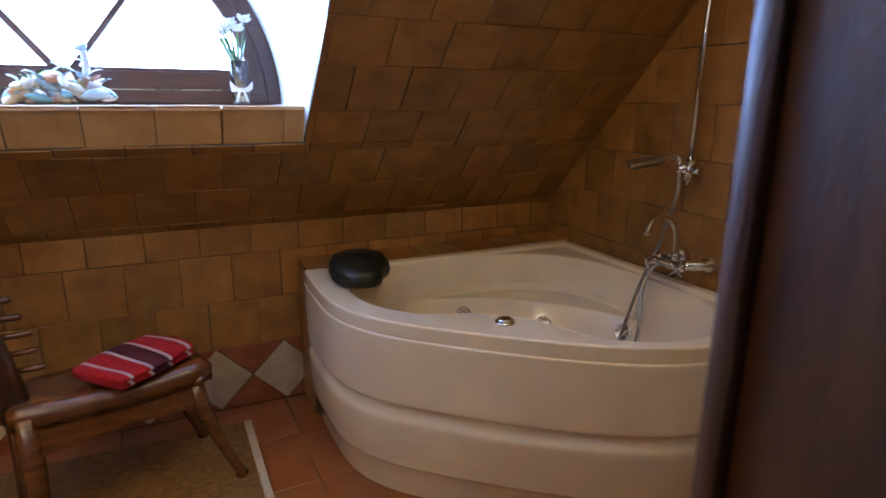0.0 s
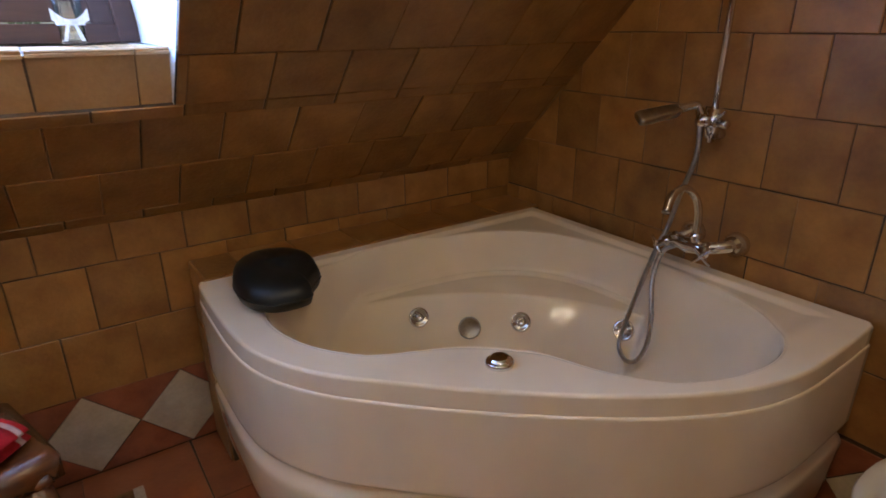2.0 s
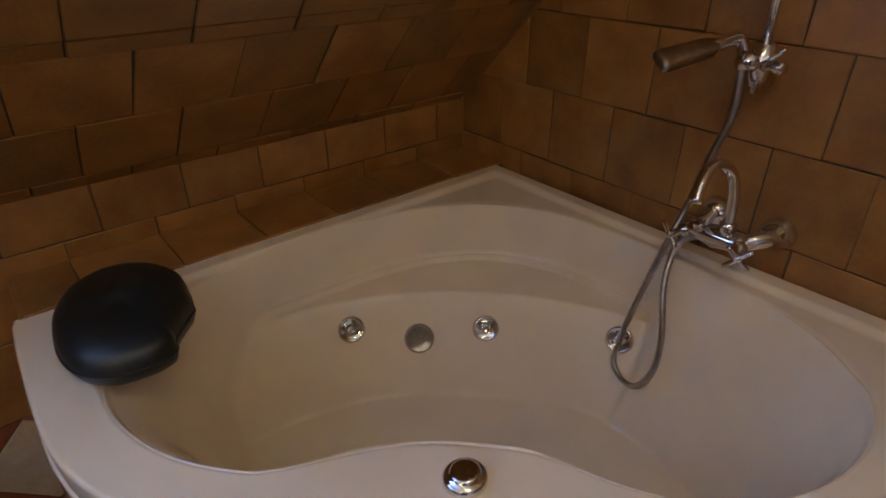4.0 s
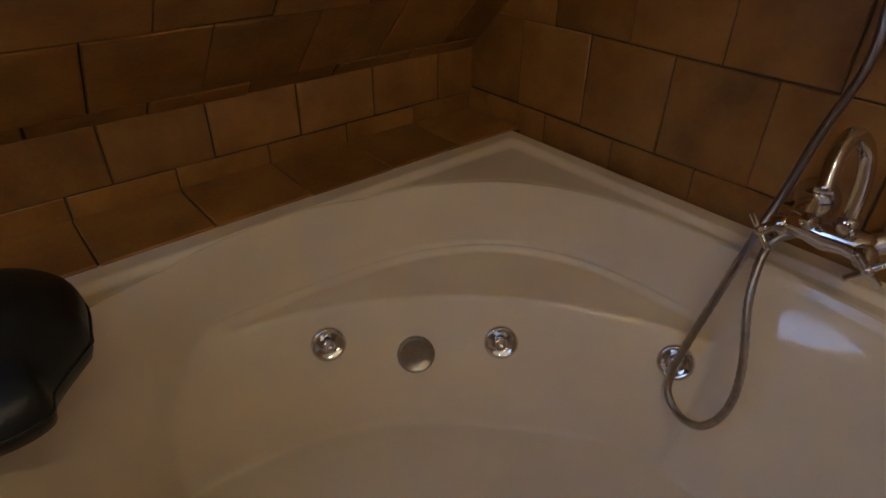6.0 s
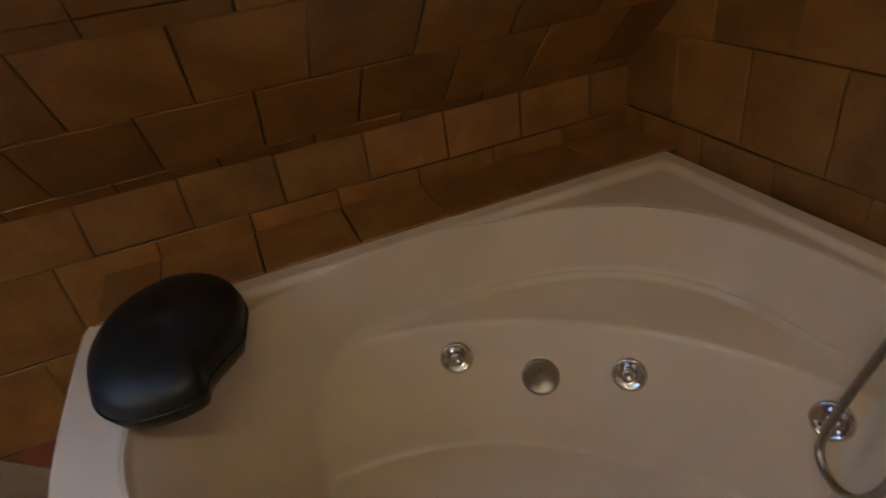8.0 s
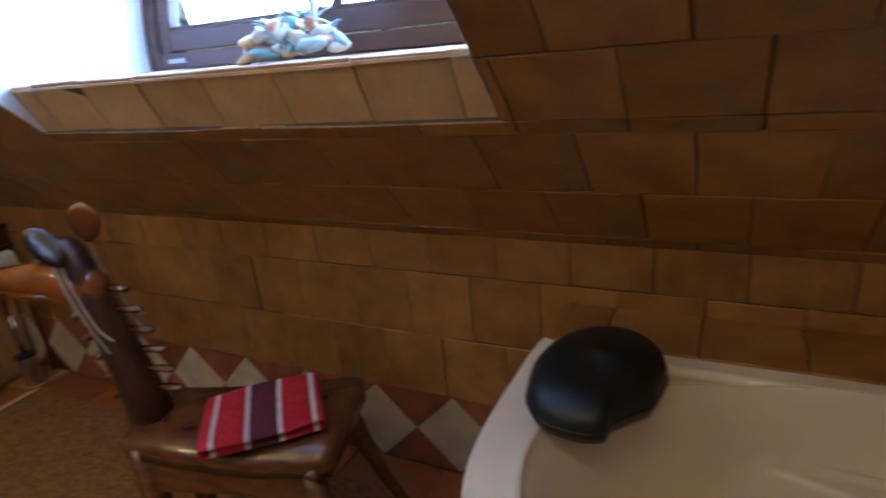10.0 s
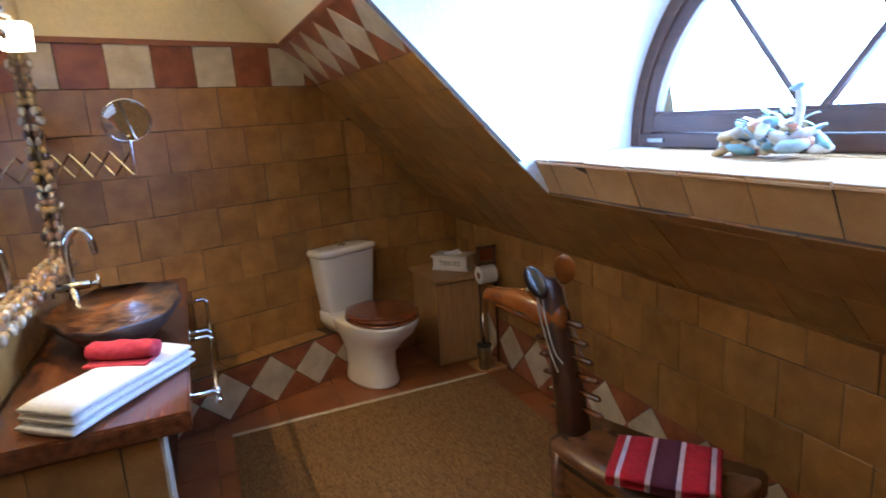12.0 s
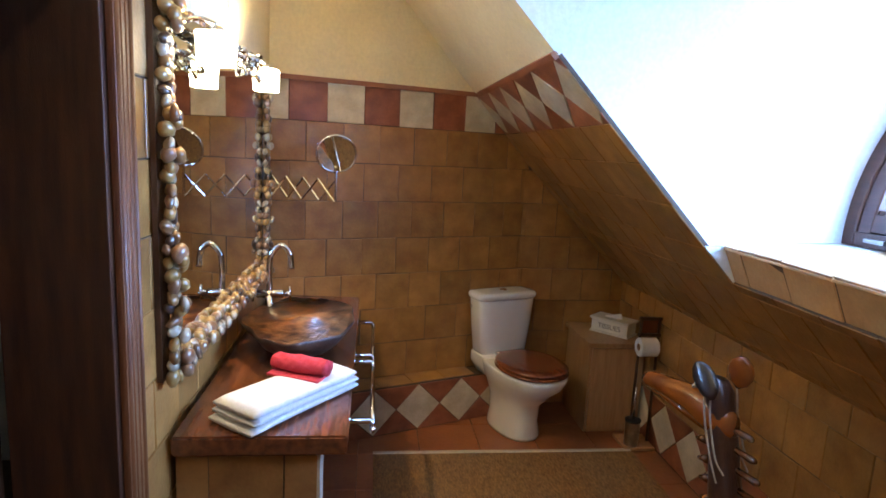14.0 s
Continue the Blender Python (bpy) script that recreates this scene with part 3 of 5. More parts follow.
def garden_tree(x, y, h, seed):
    r = random.Random(seed)
    t = thing("tree", (x, y, -3.0), 0, "leafy pale green tree outside the window", "tree", "trees beyond the window")
    part("trunk", tube_bm([(0, 0, 0), (0.1, 0, h * 0.3), (0, 0.1, h * 0.6), (0.1, 0, h * 0.85)], [0.22, 0.17, 0.11, 0.05], 10), DARKWOOD, t)
    bm = bmesh.new()
    for k in range(2600):
        a, e = r.uniform(0, 6.283), r.uniform(-0.9, 1.0)
        rad = h * 0.30 * (1 - 0.3 * abs(e)) * r.uniform(0.35, 1.0) ** 0.5 * (1 + 0.25 * math.sin(3 * a + seed))
        c = Vector((rad * math.cos(a), rad * math.sin(a), h * 0.68 + e * h * 0.30))
        s = r.uniform(0.05, 0.11)
        q = Euler((r.uniform(0, 3), r.uniform(0, 3), r.uniform(0, 3))).to_matrix()
        vs = [bm.verts.new(c + q @ Vector(p) * s) for p in ((-1, 0, 0), (0, -0.6, 0.1), (1, 0, 0), (0, 0.6, 0.1))]
        bm.faces.new(vs)
    part("crown", bm, LEAF, t)


LEAF = material("tree_leaf", (0.12, 0.22, 0.07), 0.5, bump=0, spread=0.3)
garden_tree(-4.5, 15, 9.0, 1)
garden_tree(1.5, 18, 10.0, 2)
garden_tree(6.5, 14, 8.5, 4)
garden_tree(-11, 20, 11.0, 7)

# ---- trim strips over the tiles ----
structure("trim", slab_bm(F_WEST @ Matrix.Translation((0, 0, 0.016)), [(0, TILED - 0.004), ((slope_y(TILED) - SOUTH) / 1.43 * W_LEN, TILED - 0.004), ((slope_y(TILED) - SOUTH) / 1.43 * W_LEN, TILED + 0.02), (0, TILED + 0.02)], 0.02), TRIM, "narrow terracotta strip above the tiles")
for a, b in ((-2.72, OPEN_L), (OPEN_R, XR)):
    structure("trim", slab_bm(F_SLOPE @ Matrix.Translation((0, 0, 0.016)), [(a, vb - 0.004), (b, vb - 0.004), (b, vb + 0.022), (a, vb + 0.022)], 0.02), TRIM, "narrow terracotta strip above the tiles")

# ---- door ----
door_frame = tagged(new("door_frame"), "dark stained wooden door frame with moulded casing", "door frame", kind="structure")
for x0, x1, cx0, cx1, dy in ((-0.685, -0.645, -0.752, -0.662, 0.0), (-0.136, -0.106, -0.143, -0.045, -0.19)):
    # east lining takes the lit tone, west lining the darker wood
    part("lining", box_bm((x0, 0.06 + 0.8 * dy, 0), (x1, 0.272 + dy, 2.06), 0.003), LITFRAMEWOOD if dy else DARKWOOD, door_frame)
    casing = part("casing", box_bm((cx0, 0.274 + dy, 0), (cx1, 0.290 + dy, 2.12), 0.006), LITFRAMEWOOD, door_frame, "warm brown moulded casing")
    for mx, mr in ((0.012, 0.007), (0.034, 0.004), (0.056, 0.004), (0.078, 0.007)):
        mx = cx0 + mx * (cx1 - cx0) / 0.09
        part("moulding", tube_bm([(mx, 0.2885 + dy, 0.0), (mx, 0.2885 + dy, 2.11)], mr, 10), LITFRAMEWOOD, casing, smooth=True)
part("lining", box_bm((-0.645, 0.06, 2.02), (0.135, 0.272, 2.06), 0.003), DARKWOOD, door_frame)
part("casing", box_bm((-0.662, 0.274, 2.03), (0.125, 0.290, 2.12), 0.006), LITFRAMEWOOD, door_frame)
structure("wall_south", box_bm((-0.69, 0.11, 2.065), (0.16, 0.269, TILED)), PLASTER, "plaster above the door")
door = tagged(new("door_1"), "dark stained panelled door standing open", "door", kind="structure")
part("leaf", box_bm((-0.655, -0.73, 0.01), (-0.615, 0.040, 2.01), 0.004), DARKWOOD, door)
for z0, z1 in ((0.2, 0.85), (1.05, 1.85)):
    part("panel", box_bm((-0.616, -0.60, z0), (-0.607, -0.08, z1), 0.006), DARKWOOD, door)
part("door_handle", tube_bm([(-0.61, -0.66, 1.0), (-0.57, -0.66, 1.0), (-0.565, -0.64, 1.0), (-0.565, -0.55, 1.0)], 0.009), STEEL, door, "steel lever handle")
for z in (0.3, 1.4, 1.75):
    part("hinge", tube_bm([(-0.638, 0.050, z), (-0.638, 0.050, z + 0.09)], 0.007), STEEL, door)

# ---- rug ----
rug = thing("rug", (0, 0, 0), 0, "brown woven sisal rug with narrow cream bindings, on the terracotta floor", "rug")
part("weave", box_bm((-2.285, 0.83, 0.002), (-0.20, 2.24, 0.011), 0.002), RUG, rug)
for x0, x1 in ((-2.31, -2.283), (-0.202, -0.172)):
    part("binding", box_bm((x0, 0.83, 0.002), (x1, 2.24, 0.014), 0.003), BINDING, rug, "cream cloth binding")


# ---- toilet ----
def build_toilet():
    t = thing("toilet", (-2.862, 1.540, 0), 21, "white ceramic close-coupled toilet with a closed dark wooden seat", "toilet")
    rings_ = []
    for z, x0, x1, w in ((0, 0.10, 0.47, 0.115), (0.02, 0.10, 0.475, 0.12), (0.10, 0.11, 0.46, 0.105), (0.20, 0.10, 0.47, 0.11), (0.28, 0.07, 0.55, 0.14), (0.34, 0.05, 0.62, 0.172), (0.385, 0.04, 0.645, 0.182), (0.405, 0.04, 0.65, 0.184), (0.41, 0.05, 0.642, 0.178)):
        rings_.append(ring((x0 + x1) / 2, 0, z, (x1 - x0) / 2, w, 40, 2.4))
    part("bowl", loft_bm(rings_), CERAMIC, t, smooth=True)
    part("back_ledge", loft_bm([ring(0.11, 0, z, 0.10 + d, 0.165 + d, 32, 6) for z, d in ((0.30, -0.03), (0.36, 0.0), (0.41, 0.0), (0.418, -0.006))]), CERAMIC, t, smooth=True)
    cist = part("cistern", loft_bm([ring(0.095, 0, z, a, b, 40, 5) for z, a, b in ((0.415, 0.068, 0.150), (0.43, 0.076, 0.160), (0.60, 0.082, 0.180), (0.735, 0.086, 0.192), (0.745, 0.086, 0.193))]), CERAMIC, t, smooth=True)
    part("cistern_lid", loft_bm([ring(0.095, 0, z, a, b, 40, 5) for z, a, b in ((0.747, 0.088, 0.195), (0.753, 0.096, 0.203), (0.772, 0.097, 0.204), (0.784, 0.088, 0.195), (0.787, 0.06, 0.16))]), CERAMIC, t, "white ceramic lid", smooth=True)
    part("flush_button", loft_bm([ring(0.10, 0, z, r, r, 20) for z, r in ((0.785, 0.022), (0.793, 0.021), (0.795, 0.016))]), CHROME, t, "chrome push button", smooth=True)
    part("bolt_cap", loft_bm([[(0.06 + (0.010 - d * 0.4) * math.cos(2 * math.pi * k / 12), -0.186 - d, 0.695 + (0.010 - d * 0.4) * math.sin(2 * math.pi * k / 12)) for k in range(12)] for d in (0, 0.006, 0.009)]), STEEL, t, "small dark plug")
    for k, (z0, z1, shrink) in enumerate(((0.414, 0.432, 0.0), (0.435, 0.456, 0.004))):
        prof = [(z0, -0.008), (z0 + 0.006, 0.0), (z1 - 0.007, 0.0), (z1, -0.012)]
        if k:
            prof.append((z1 + 0.002, -0.06))
        part("seat_ring" if k == 0 else "seat_lid", loft_bm([ring(0.425, 0, z, 0.222 + d - shrink, 0.190 + d - shrink, 44, 2.15) for z, d in prof]), SEATWOOD, t, "polished dark brown wood", smooth=True)
    for y in (-0.07, 0.07):
        part("hinge", tube_bm([(0.205, y - 0.02, 0.44), (0.205, y + 0.02, 0.44)], 0.011, 12), CHROME, t, "chrome hinge", smooth=True)
    return t


build_toilet()

# ---- bidet beside the bath ----
bidet = thing("bidet", (1.405, 0.67, 0), 180, "white ceramic bidet with an open oval basin, beside the bath", "bidet")
rr = [(0, 0.10, 0.37, 0.10), (0.12, 0.11, 0.37, 0.10), (0.24, 0.05, 0.45, 0.13), (0.33, 0.0, 0.54, 0.175), (0.385, 0.0, 0.56, 0.185), (0.398, 0.01, 0.553, 0.179), (0.398, 0.05, 0.52, 0.148), (0.38, 0.16, 0.505, 0.135), (0.30, 0.20, 0.46, 0.10), (0.26, 0.25, 0.40, 0.05)]
part("basin", loft_bm([ring((a + b) / 2, 0, z, (b - a) / 2, w, 40, 2.3) for z, a, b, w in rr]), CERAMIC, bidet, smooth=True)
for ob in bidet.children:
    ob.data.transform(Matrix.Diagonal((0.77, 1, 1, 1)))
part("tap", tube_bm(smooth_path([(0.09, 0, 0.39), (0.09, 0, 0.47), (0.13, 0, 0.50), (0.19, 0, 0.475)]), 0.013), CHROME, bidet, "chrome mixer tap", smooth=True)

# ---- bamboo cabinet ----
cab = thing("cabinet", (0, 0, 0), 0, "light brown bamboo cabinet standing in the corner beside the toilet", "cabinet")
part("carcass", box_bm((-2.93, 2.055, 0.0), (-2.535, 2.385, 0.525), 0.004), BAMBOO, cab)
part("top", box_bm((-2.935, 2.035, 0.525), (-2.505, 2.388, 0.550), 0.005), BAMBOO, cab, "pale bamboo top with a rounded edge")
part("door", box_bm((-2.534, 2.065, 0.02), (-2.520, 2.375, 0.515), 0.003), BAMBOO, cab)
tissue = thing("tissue_box", (-2.715, 2.258, 0.550), 42, "ivory painted wooden tissue box lettered tissues, on the cabinet", "tissue box")
part("case", box_bm((-0.115, -0.06, 0.0), (0.115, 0.06, 0.080), 0.003), BOXPAINT, tissue)
part("base", box_bm((-0.122, -0.067, 0.0), (0.122, 0.067, 0.012), 0.003), BOXPAINT, tissue)
part("lid", box_bm((-0.125, -0.070, 0.080), (0.125, 0.070, 0.094), 0.004), BOXPAINT, tissue)
bm = loft_bm([[(x, y + 0.01 * math.sin(9 * x), 0.094 + h) for x, y in ((-0.05, -0.01), (-0.02, -0.02), (0.03, -0.012), (0.05, 0.0), (0.02, 0.012), (-0.03, 0.01))] for h in (0, 0.008)] + [[(0.035 + 0.2 * x, 0.3 * y, 0.094 + 0.030) for x, y in ((-0.05, -0.01), (-0.02, -0.02), (0.03, -0.012), (0.05, 0.0), (0.02, 0.012), (-0.03, 0.01))]])
part("tissue", bm, PAPER, tissue, "crumpled white paper tissue")


def lettering(text, size, mat, parent, m, name="lettering"):
    cu = bpy.data.curves.new(name, "FONT")
    cu.body, cu.size, cu.extrude, cu.align_x, cu.align_y = text, size, 0.0008, "CENTER", "CENTER"
    tmp = bpy.data.objects.new(name, cu)
    me = bpy.data.meshes.new_from_object(tmp)
    bpy.data.objects.remove(tmp)
    me.materials.clear()
    me.materials.append(mat)
    ob = new(name, me)
    ob.parent = parent
    ob.matrix_basis = m
    return ob


lettering("TISSUES", 0.042, LETTER, tissue, pose(0, -0.0608, 0.044, 90, 0, 0))

# ---- paper holder and brush ----
stand = thing("paper_stand", (-2.385, 2.295, 0), 90, "wooden-based stand holding a white toilet roll and a dark brush pot", "toilet roll stand")
part("base", box_bm((-0.085, -0.085, 0.0), (0.090, 0.085, 0.018), 0.004), BAMBOO, stand, "flat bamboo foot")
for px in (-0.025, 0.080):
    part("post", tube_bm([(px, 0.0, 0.015), (px, 0.0, 0.735)], 0.008), DARKWOOD, stand)
for pz in (0.635, 0.727):
    part("crossbar", box_bm((-0.036, -0.010, pz), (0.091, 0.010, pz + 0.018), 0.003), DARKWOOD, stand)
part("back_board", box_bm((-0.018, 0.004, 0.652), (0.073, 0.009, 0.728), 0.001), SEATWOOD, stand, "thin reddish board in the frame")
part("spindle", tube_bm([(-0.025, 0, 0.585), (-0.025, -0.035, 0.585), (0.045, -0.035, 0.585)], 0.006), DARKWOOD, stand)
roll = thing("toilet_roll", (-2.350, 2.300, 0.585), 90, "white toilet paper roll hanging on the stand", "toilet roll")


def cyl_ring(x, r, n=28):
    return [(x, r * math.cos(2 * math.pi * k / n), r * math.sin(2 * math.pi * k / n)) for k in range(n)]


part("paper", loft_bm([cyl_ring(x, r) for x, r in ((-0.05, 0.021), (-0.05, 0.048), (-0.047, 0.051), (0.047, 0.051), (0.05, 0.048), (0.05, 0.021))], wrap=True), PAPER, roll, smooth=False)
part("tube", loft_bm([cyl_ring(x, r) for x, r in ((-0.049, 0.018), (-0.049, 0.0205), (0.049, 0.0205), (0.049, 0.018))], wrap=True), BAMBOO, roll)
brush = thing("toilet_brush", (-2.345, 2.262, 0.018), 0, "dark round brush pot with a steel handle, on the stand's foot", "toilet brush")
part("pot", loft_bm([ring(0, 0, z, r, r, 24) for z, r in ((0, 0.036), (0.004, 0.039), (0.14, 0.041), (0.145, 0.038), (0.145, 0.02))]), STEEL, brush, smooth=True)
part("rim", loft_bm([ring(0, 0, z, r, r, 24) for z, r in ((0.140, 0.043), (0.150, 0.044), (0.152, 0.036))]), BLACK, brush, "black plastic rim", smooth=True)
part("handle", tube_bm([(0.0, 0, 0.15), (0.0, 0, 0.34)], 0.007), CHROME, brush, smooth=True)

# ---- vanity ----
vanity = thing("vanity_unit", (0, 0, 0), 0, "built-in washstand with tiled ends and a dark hardwood top", "washstand")
bm = loft_bm([[(x, y, z) for x, y in ((-0.915, 0.285), (-0.915, 0.742), (-2.42, 0.735), (-2.455, 0.285))] for z in (0.760, 0.815)])
bmesh.ops.bevel(bm, geom=bm.edges[:], offset=0.006, segments=2, affect="EDGES")
part("worktop", bm, TOPWOOD, vanity, "thick polished reddish hardwood top")
end_wall = part("end_pier", box_bm((-1.05, 0.285, 0.0), (-0.955, 0.66, 0.760)), GROUT, vanity, "ochre tiled pier")
F_PIER = frame_of((-0.955, 0.285, 0), (0, 1, 0), (0, 0, 1))
for n, z in enumerate((-0.055, 0.145, 0.345, 0.545, 0.745)):
    course(end_wall, F_PIER, rect(0, 0, 0.375, 0.758), z, z + 0.2, (0.185, 0.085)[n % 2], 0, 0.375)
F_PIERF = frame_of((-0.955, 0.66, 0), (-1, 0, 0), (0, 0, 1))
part("corner_bead", box_bm((-1.052, 0.655, 0), (-0.952, 0.668, 0.758), 0.003), CREAM, vanity, "pale edge of the pier")
# dark boards stand in for the shade of the open space under the top
part("back_panel", box_bm((-2.42, 0.55, 0.0), (-1.06, 0.57, 0.758)), DARKWOOD, vanity, "dark sheet standing in for shade under the top")
for n in range(3):
    x0 = -1.10 - 0.44 * n
    part("cupboard_door", box_bm((x0 - 0.42, 0.57, 0.06), (x0, 0.588, 0.74), 0.004), DARKWOOD, vanity)
# chrome towel rails along the front edge
for n, (x0, x1) in enumerate(((-1.07, -1.56), (-1.63, -2.07))):
    rail = thing("towel_rail", (0, 0, 0), 0, "chrome towel rail fixed along the worktop's front edge", "towel rail", "rails on the washstand")
    part("bar", tube_bm([(x0 + 0.02, 0.808, 0.762), (x1 - 0.02, 0.808, 0.762)], 0.008, 14), CHROME, rail, smooth=True)
    for x in (x0, x1):
        part("bracket", tube_bm([(x, 0.738, 0.785), (x, 0.742, 0.785), (x, 0.744, 0.785), (x, 0.800, 0.785), (x, 0.810, 0.775), (x, 0.810, 0.755)], [0.018, 0.018, 0.009, 0.009, 0.009, 0.009], 14), CHROME, rail, smooth=True)

# ---- stone-like wood basin ----
BASIN = material("petrified_wood", (0.50, 0.19, 0.055), 0.28, second=(0.05, 0.018, 0.010), scale=16, fine=60, bump=0.5, mix=0.9, coat=0.2)
BASINOUT = material("rough_dark_wood", (0.075, 0.035, 0.02), 0.5, second=(0.025, 0.012, 0.008), scale=14, fine=60, bump=0.6, mix=0.9)
basin = thing("wash_basin", (-1.62, 0.535, 0.816), 0, "uneven polished brown stone bowl basin on the wooden top", "wash basin")


def wobbly(z, rx, ry, seed, amp, cx=0.0):
    out = []
    for k in range(56):
        a = 2 * math.pi * k / 56
        w = 1 + amp * (math.sin(3 * a + seed) + 0.6 * math.sin(5 * a + 2 * seed) + 0.5 * math.sin(9 * a + seed))
        out.append((cx + rx * w * math.cos(a), ry * w * math.sin(a), z + 0.10 * amp * math.sin(4 * a + seed) + 0.05 * amp * math.sin(11 * a)))
    return out


part("outside", loft_bm([wobbly(z, a, b, 1.0, m) for z, a, b, m in ((0.0, 0.10, 0.08, 0.01), (0.012, 0.15, 0.11, 0.02), (0.06, 0.24, 0.165, 0.035), (0.115, 0.305, 0.205, 0.05), (0.122, 0.300, 0.200, 0.05))], cap=False), BASINOUT, basin, "rough dark outside", smooth=True)
part("inside", loft_bm([wobbly(z, a, b, 1.0, m) for z, a, b, m in ((0.1225, 0.300, 0.200, 0.05), (0.112, 0.278, 0.182, 0.05), (0.070, 0.22, 0.145, 0.05), (0.038, 0.14, 0.09, 0.05), (0.030, 0.05, 0.04, 0.03))]), BASIN, basin, "mottled glossy brown inside", smooth=True)
part("waste", loft_bm([ring(0, 0, z, r, r, 20) for z, r in ((0.028, 0.022), (0.034, 0.022), (0.035, 0.015))]), CHROME, basin, smooth=True)
tap = thing("basin_tap", (-1.80, 0.386, 0.816), 0, "tall chrome swan-neck tap with cross handles, behind the basin", "tap")
part("spout", tube_bm(smooth_path([(0, 0.0, 0.16), (0, 0.0, 0.28), (0.0, 0.010, 0.332), (0.0, 0.045, 0.364), (0.0, 0.078, 0.335), (0.0, 0.088, 0.270)]), 0.012, 14), CHROME, tap, smooth=True)
part("column", tube_bm([(0, 0, 0), (0, 0, 0.012), (0, 0, 0.016), (0, 0, 0.18)], [0.027, 0.027, 0.017, 0.017], 16), CHROME, tap, smooth=True)
part("body", tube_bm([(0, -0.050, 0.163), (0, -0.048, 0.163), (0, 0.055, 0.167), (0, 0.057, 0.167)], [0.012, 0.017, 0.017, 0.012], 14), CHROME, tap, smooth=True)
for y, z in ((-0.062, 0.162), (0.078, 0.168)):
    h = part("handle", tube_bm([(0, y * 0.8, z), (0, y * 1.08, z)], 0.010, 12), CHROME, tap, smooth=True)
    part("cross", tube_bm([(-0.028, y * 1.04, z), (0.028, y * 1.04, z)], 0.005, 10), CHROME, h, smooth=True)
    part("cross", tube_bm([(0, y * 1.04, z - 0.030), (0, y * 1.04, z + 0.030)], 0.005, 10), CHROME, h, smooth=True)


# ---- towels on the washstand ----
def fold_bm(length, width, thick, layers, soft=0.012, seed=1):
    """A folded cloth: a long strip that runs to and fro."""
    r = random.Random(seed)
    bm = bmesh.new()
    h = thick / layers
    for k in range(layers):
        rows = []
        for i in range(13):
            u = (i / 12 - 0.5) * length
            ring_ = []
            for j in range(20):
                a = 2 * math.pi * j / 20
                c, s = math.cos(a), math.sin(a)
                y = math.copysign(abs(c) ** 0.35, c) * width / 2 * (1 - 0.015 * k)
                z = h * (k + 0.5) + math.copysign(abs(s) ** 0.7, s) * h * 0.54
                z += 0.003 * math.sin(7 * u + 3 * y + k * 2 + seed) + 0.002 * math.sin(40 * y + 9 * u)
                end = 1 - 0.5 * (abs(i - 6) / 6) ** 14
                ring_.append((u + 0.003 * math.sin(20 * y + k), y, h * (k + 0.5) + (z - h * (k + 0.5)) * end))
            rows.append(ring_)
        add_bm(bm, loft_bm(rows))
    return bm


towel = thing("bath_towel", (-1.120, 0.562, 0.817), 143, "white terry bath towel folded flat on the wooden top", "towel")
for k in range(3):
    part("fold", fold_bm(0.44 - 0.010 * k, 0.178 - 0.004 * k, 0.0217 + 0.002 * k, 1, seed=2 + k), WHITECLOTH, towel, smooth=True).location = (0.004 * (k == 1), 0.003 * (k == 0), 0.0212 * k)
small = thing("hand_towel", (-1.205, 0.585, 0.909), 66, "small red towel rolled up on the white towel", "towel")
rows = []
for i in range(17):
    u = (i / 16 - 0.5) * 0.185
    e = 1 - 0.15 * abs(i - 8) / 8 + 0.03 * math.sin(i * 2.1)
    rows.append([(u, 0.033 * e * math.cos(2 * math.pi * k / 24) * (1.1 + 0.03 * math.sin(i)), 0.027 * e * math.sin(2 * math.pi * k / 24) + 0.002 * math.sin(5 * k + i)) for k in range(24)])
PINKRED = material("coral_red_towel", (0.52, 0.04, 0.06), 0.95, second=(0.42, 0.02, 0.035), scale=60, fine=400, bump=0.8)
part("roll", loft_bm(rows), PINKRED, small, smooth=True)
part("flap", box_bm((-0.088, -0.058, -0.030), (0.088, 0.01, -0.022), 0.003), PINKRED, small)
for k in range(2):
    part("spiral", tube_bm([(0.088, 0.026 * (1 - k * 0.45) * math.cos(a / 3), 0.021 * (1 - k * 0.45) * math.sin(a / 3)) for a in range(17)], 0.003, 6), PINKRED, small)

# ---- mirror with pebble frame ----
mirror = thing("wall_mirror", (0, 0, 0), 0, "wall mirror in a broad frame of pebbles and shells", "mirror")
MX0, MX1, MZ0, MZ1 = -2.20, -0.865, 0.985, 1.90
part("backing", box_bm((MX0, 0.276, MZ0), (MX1, 0.290, MZ1)), DARKWOOD, mirror)
bm = bmesh.new()
vs = [bm.verts.new(p) for p in ((MX1 - 0.05, 0.294, MZ0 + 0.05), (MX0 + 0.05, 0.294, MZ0 + 0.05), (MX0 + 0.05, 0.294, MZ1 - 0.03), (MX1 - 0.05, 0.294, MZ1 - 0.03))]
bm.faces.new(vs)
part("glass", bm, MIRROR, mirror, "clear mirror glass")
PEBBLES = [material("pebble_" + c, base, 0.28, second=[b * 0.55 for b in base], scale=30, fine=80, bump=0.15, mix=0.9, coat=0.5) for c, base in (
    ("brown", (0.24, 0.12, 0.05)), ("tan", (0.27, 0.145, 0.055)), ("white", (0.46, 0.38, 0.26)), ("dark", (0.09, 0.05, 0.03)), ("ochre", (0.34, 0.20, 0.06)), ("pink", (0.28, 0.15, 0.075)))]


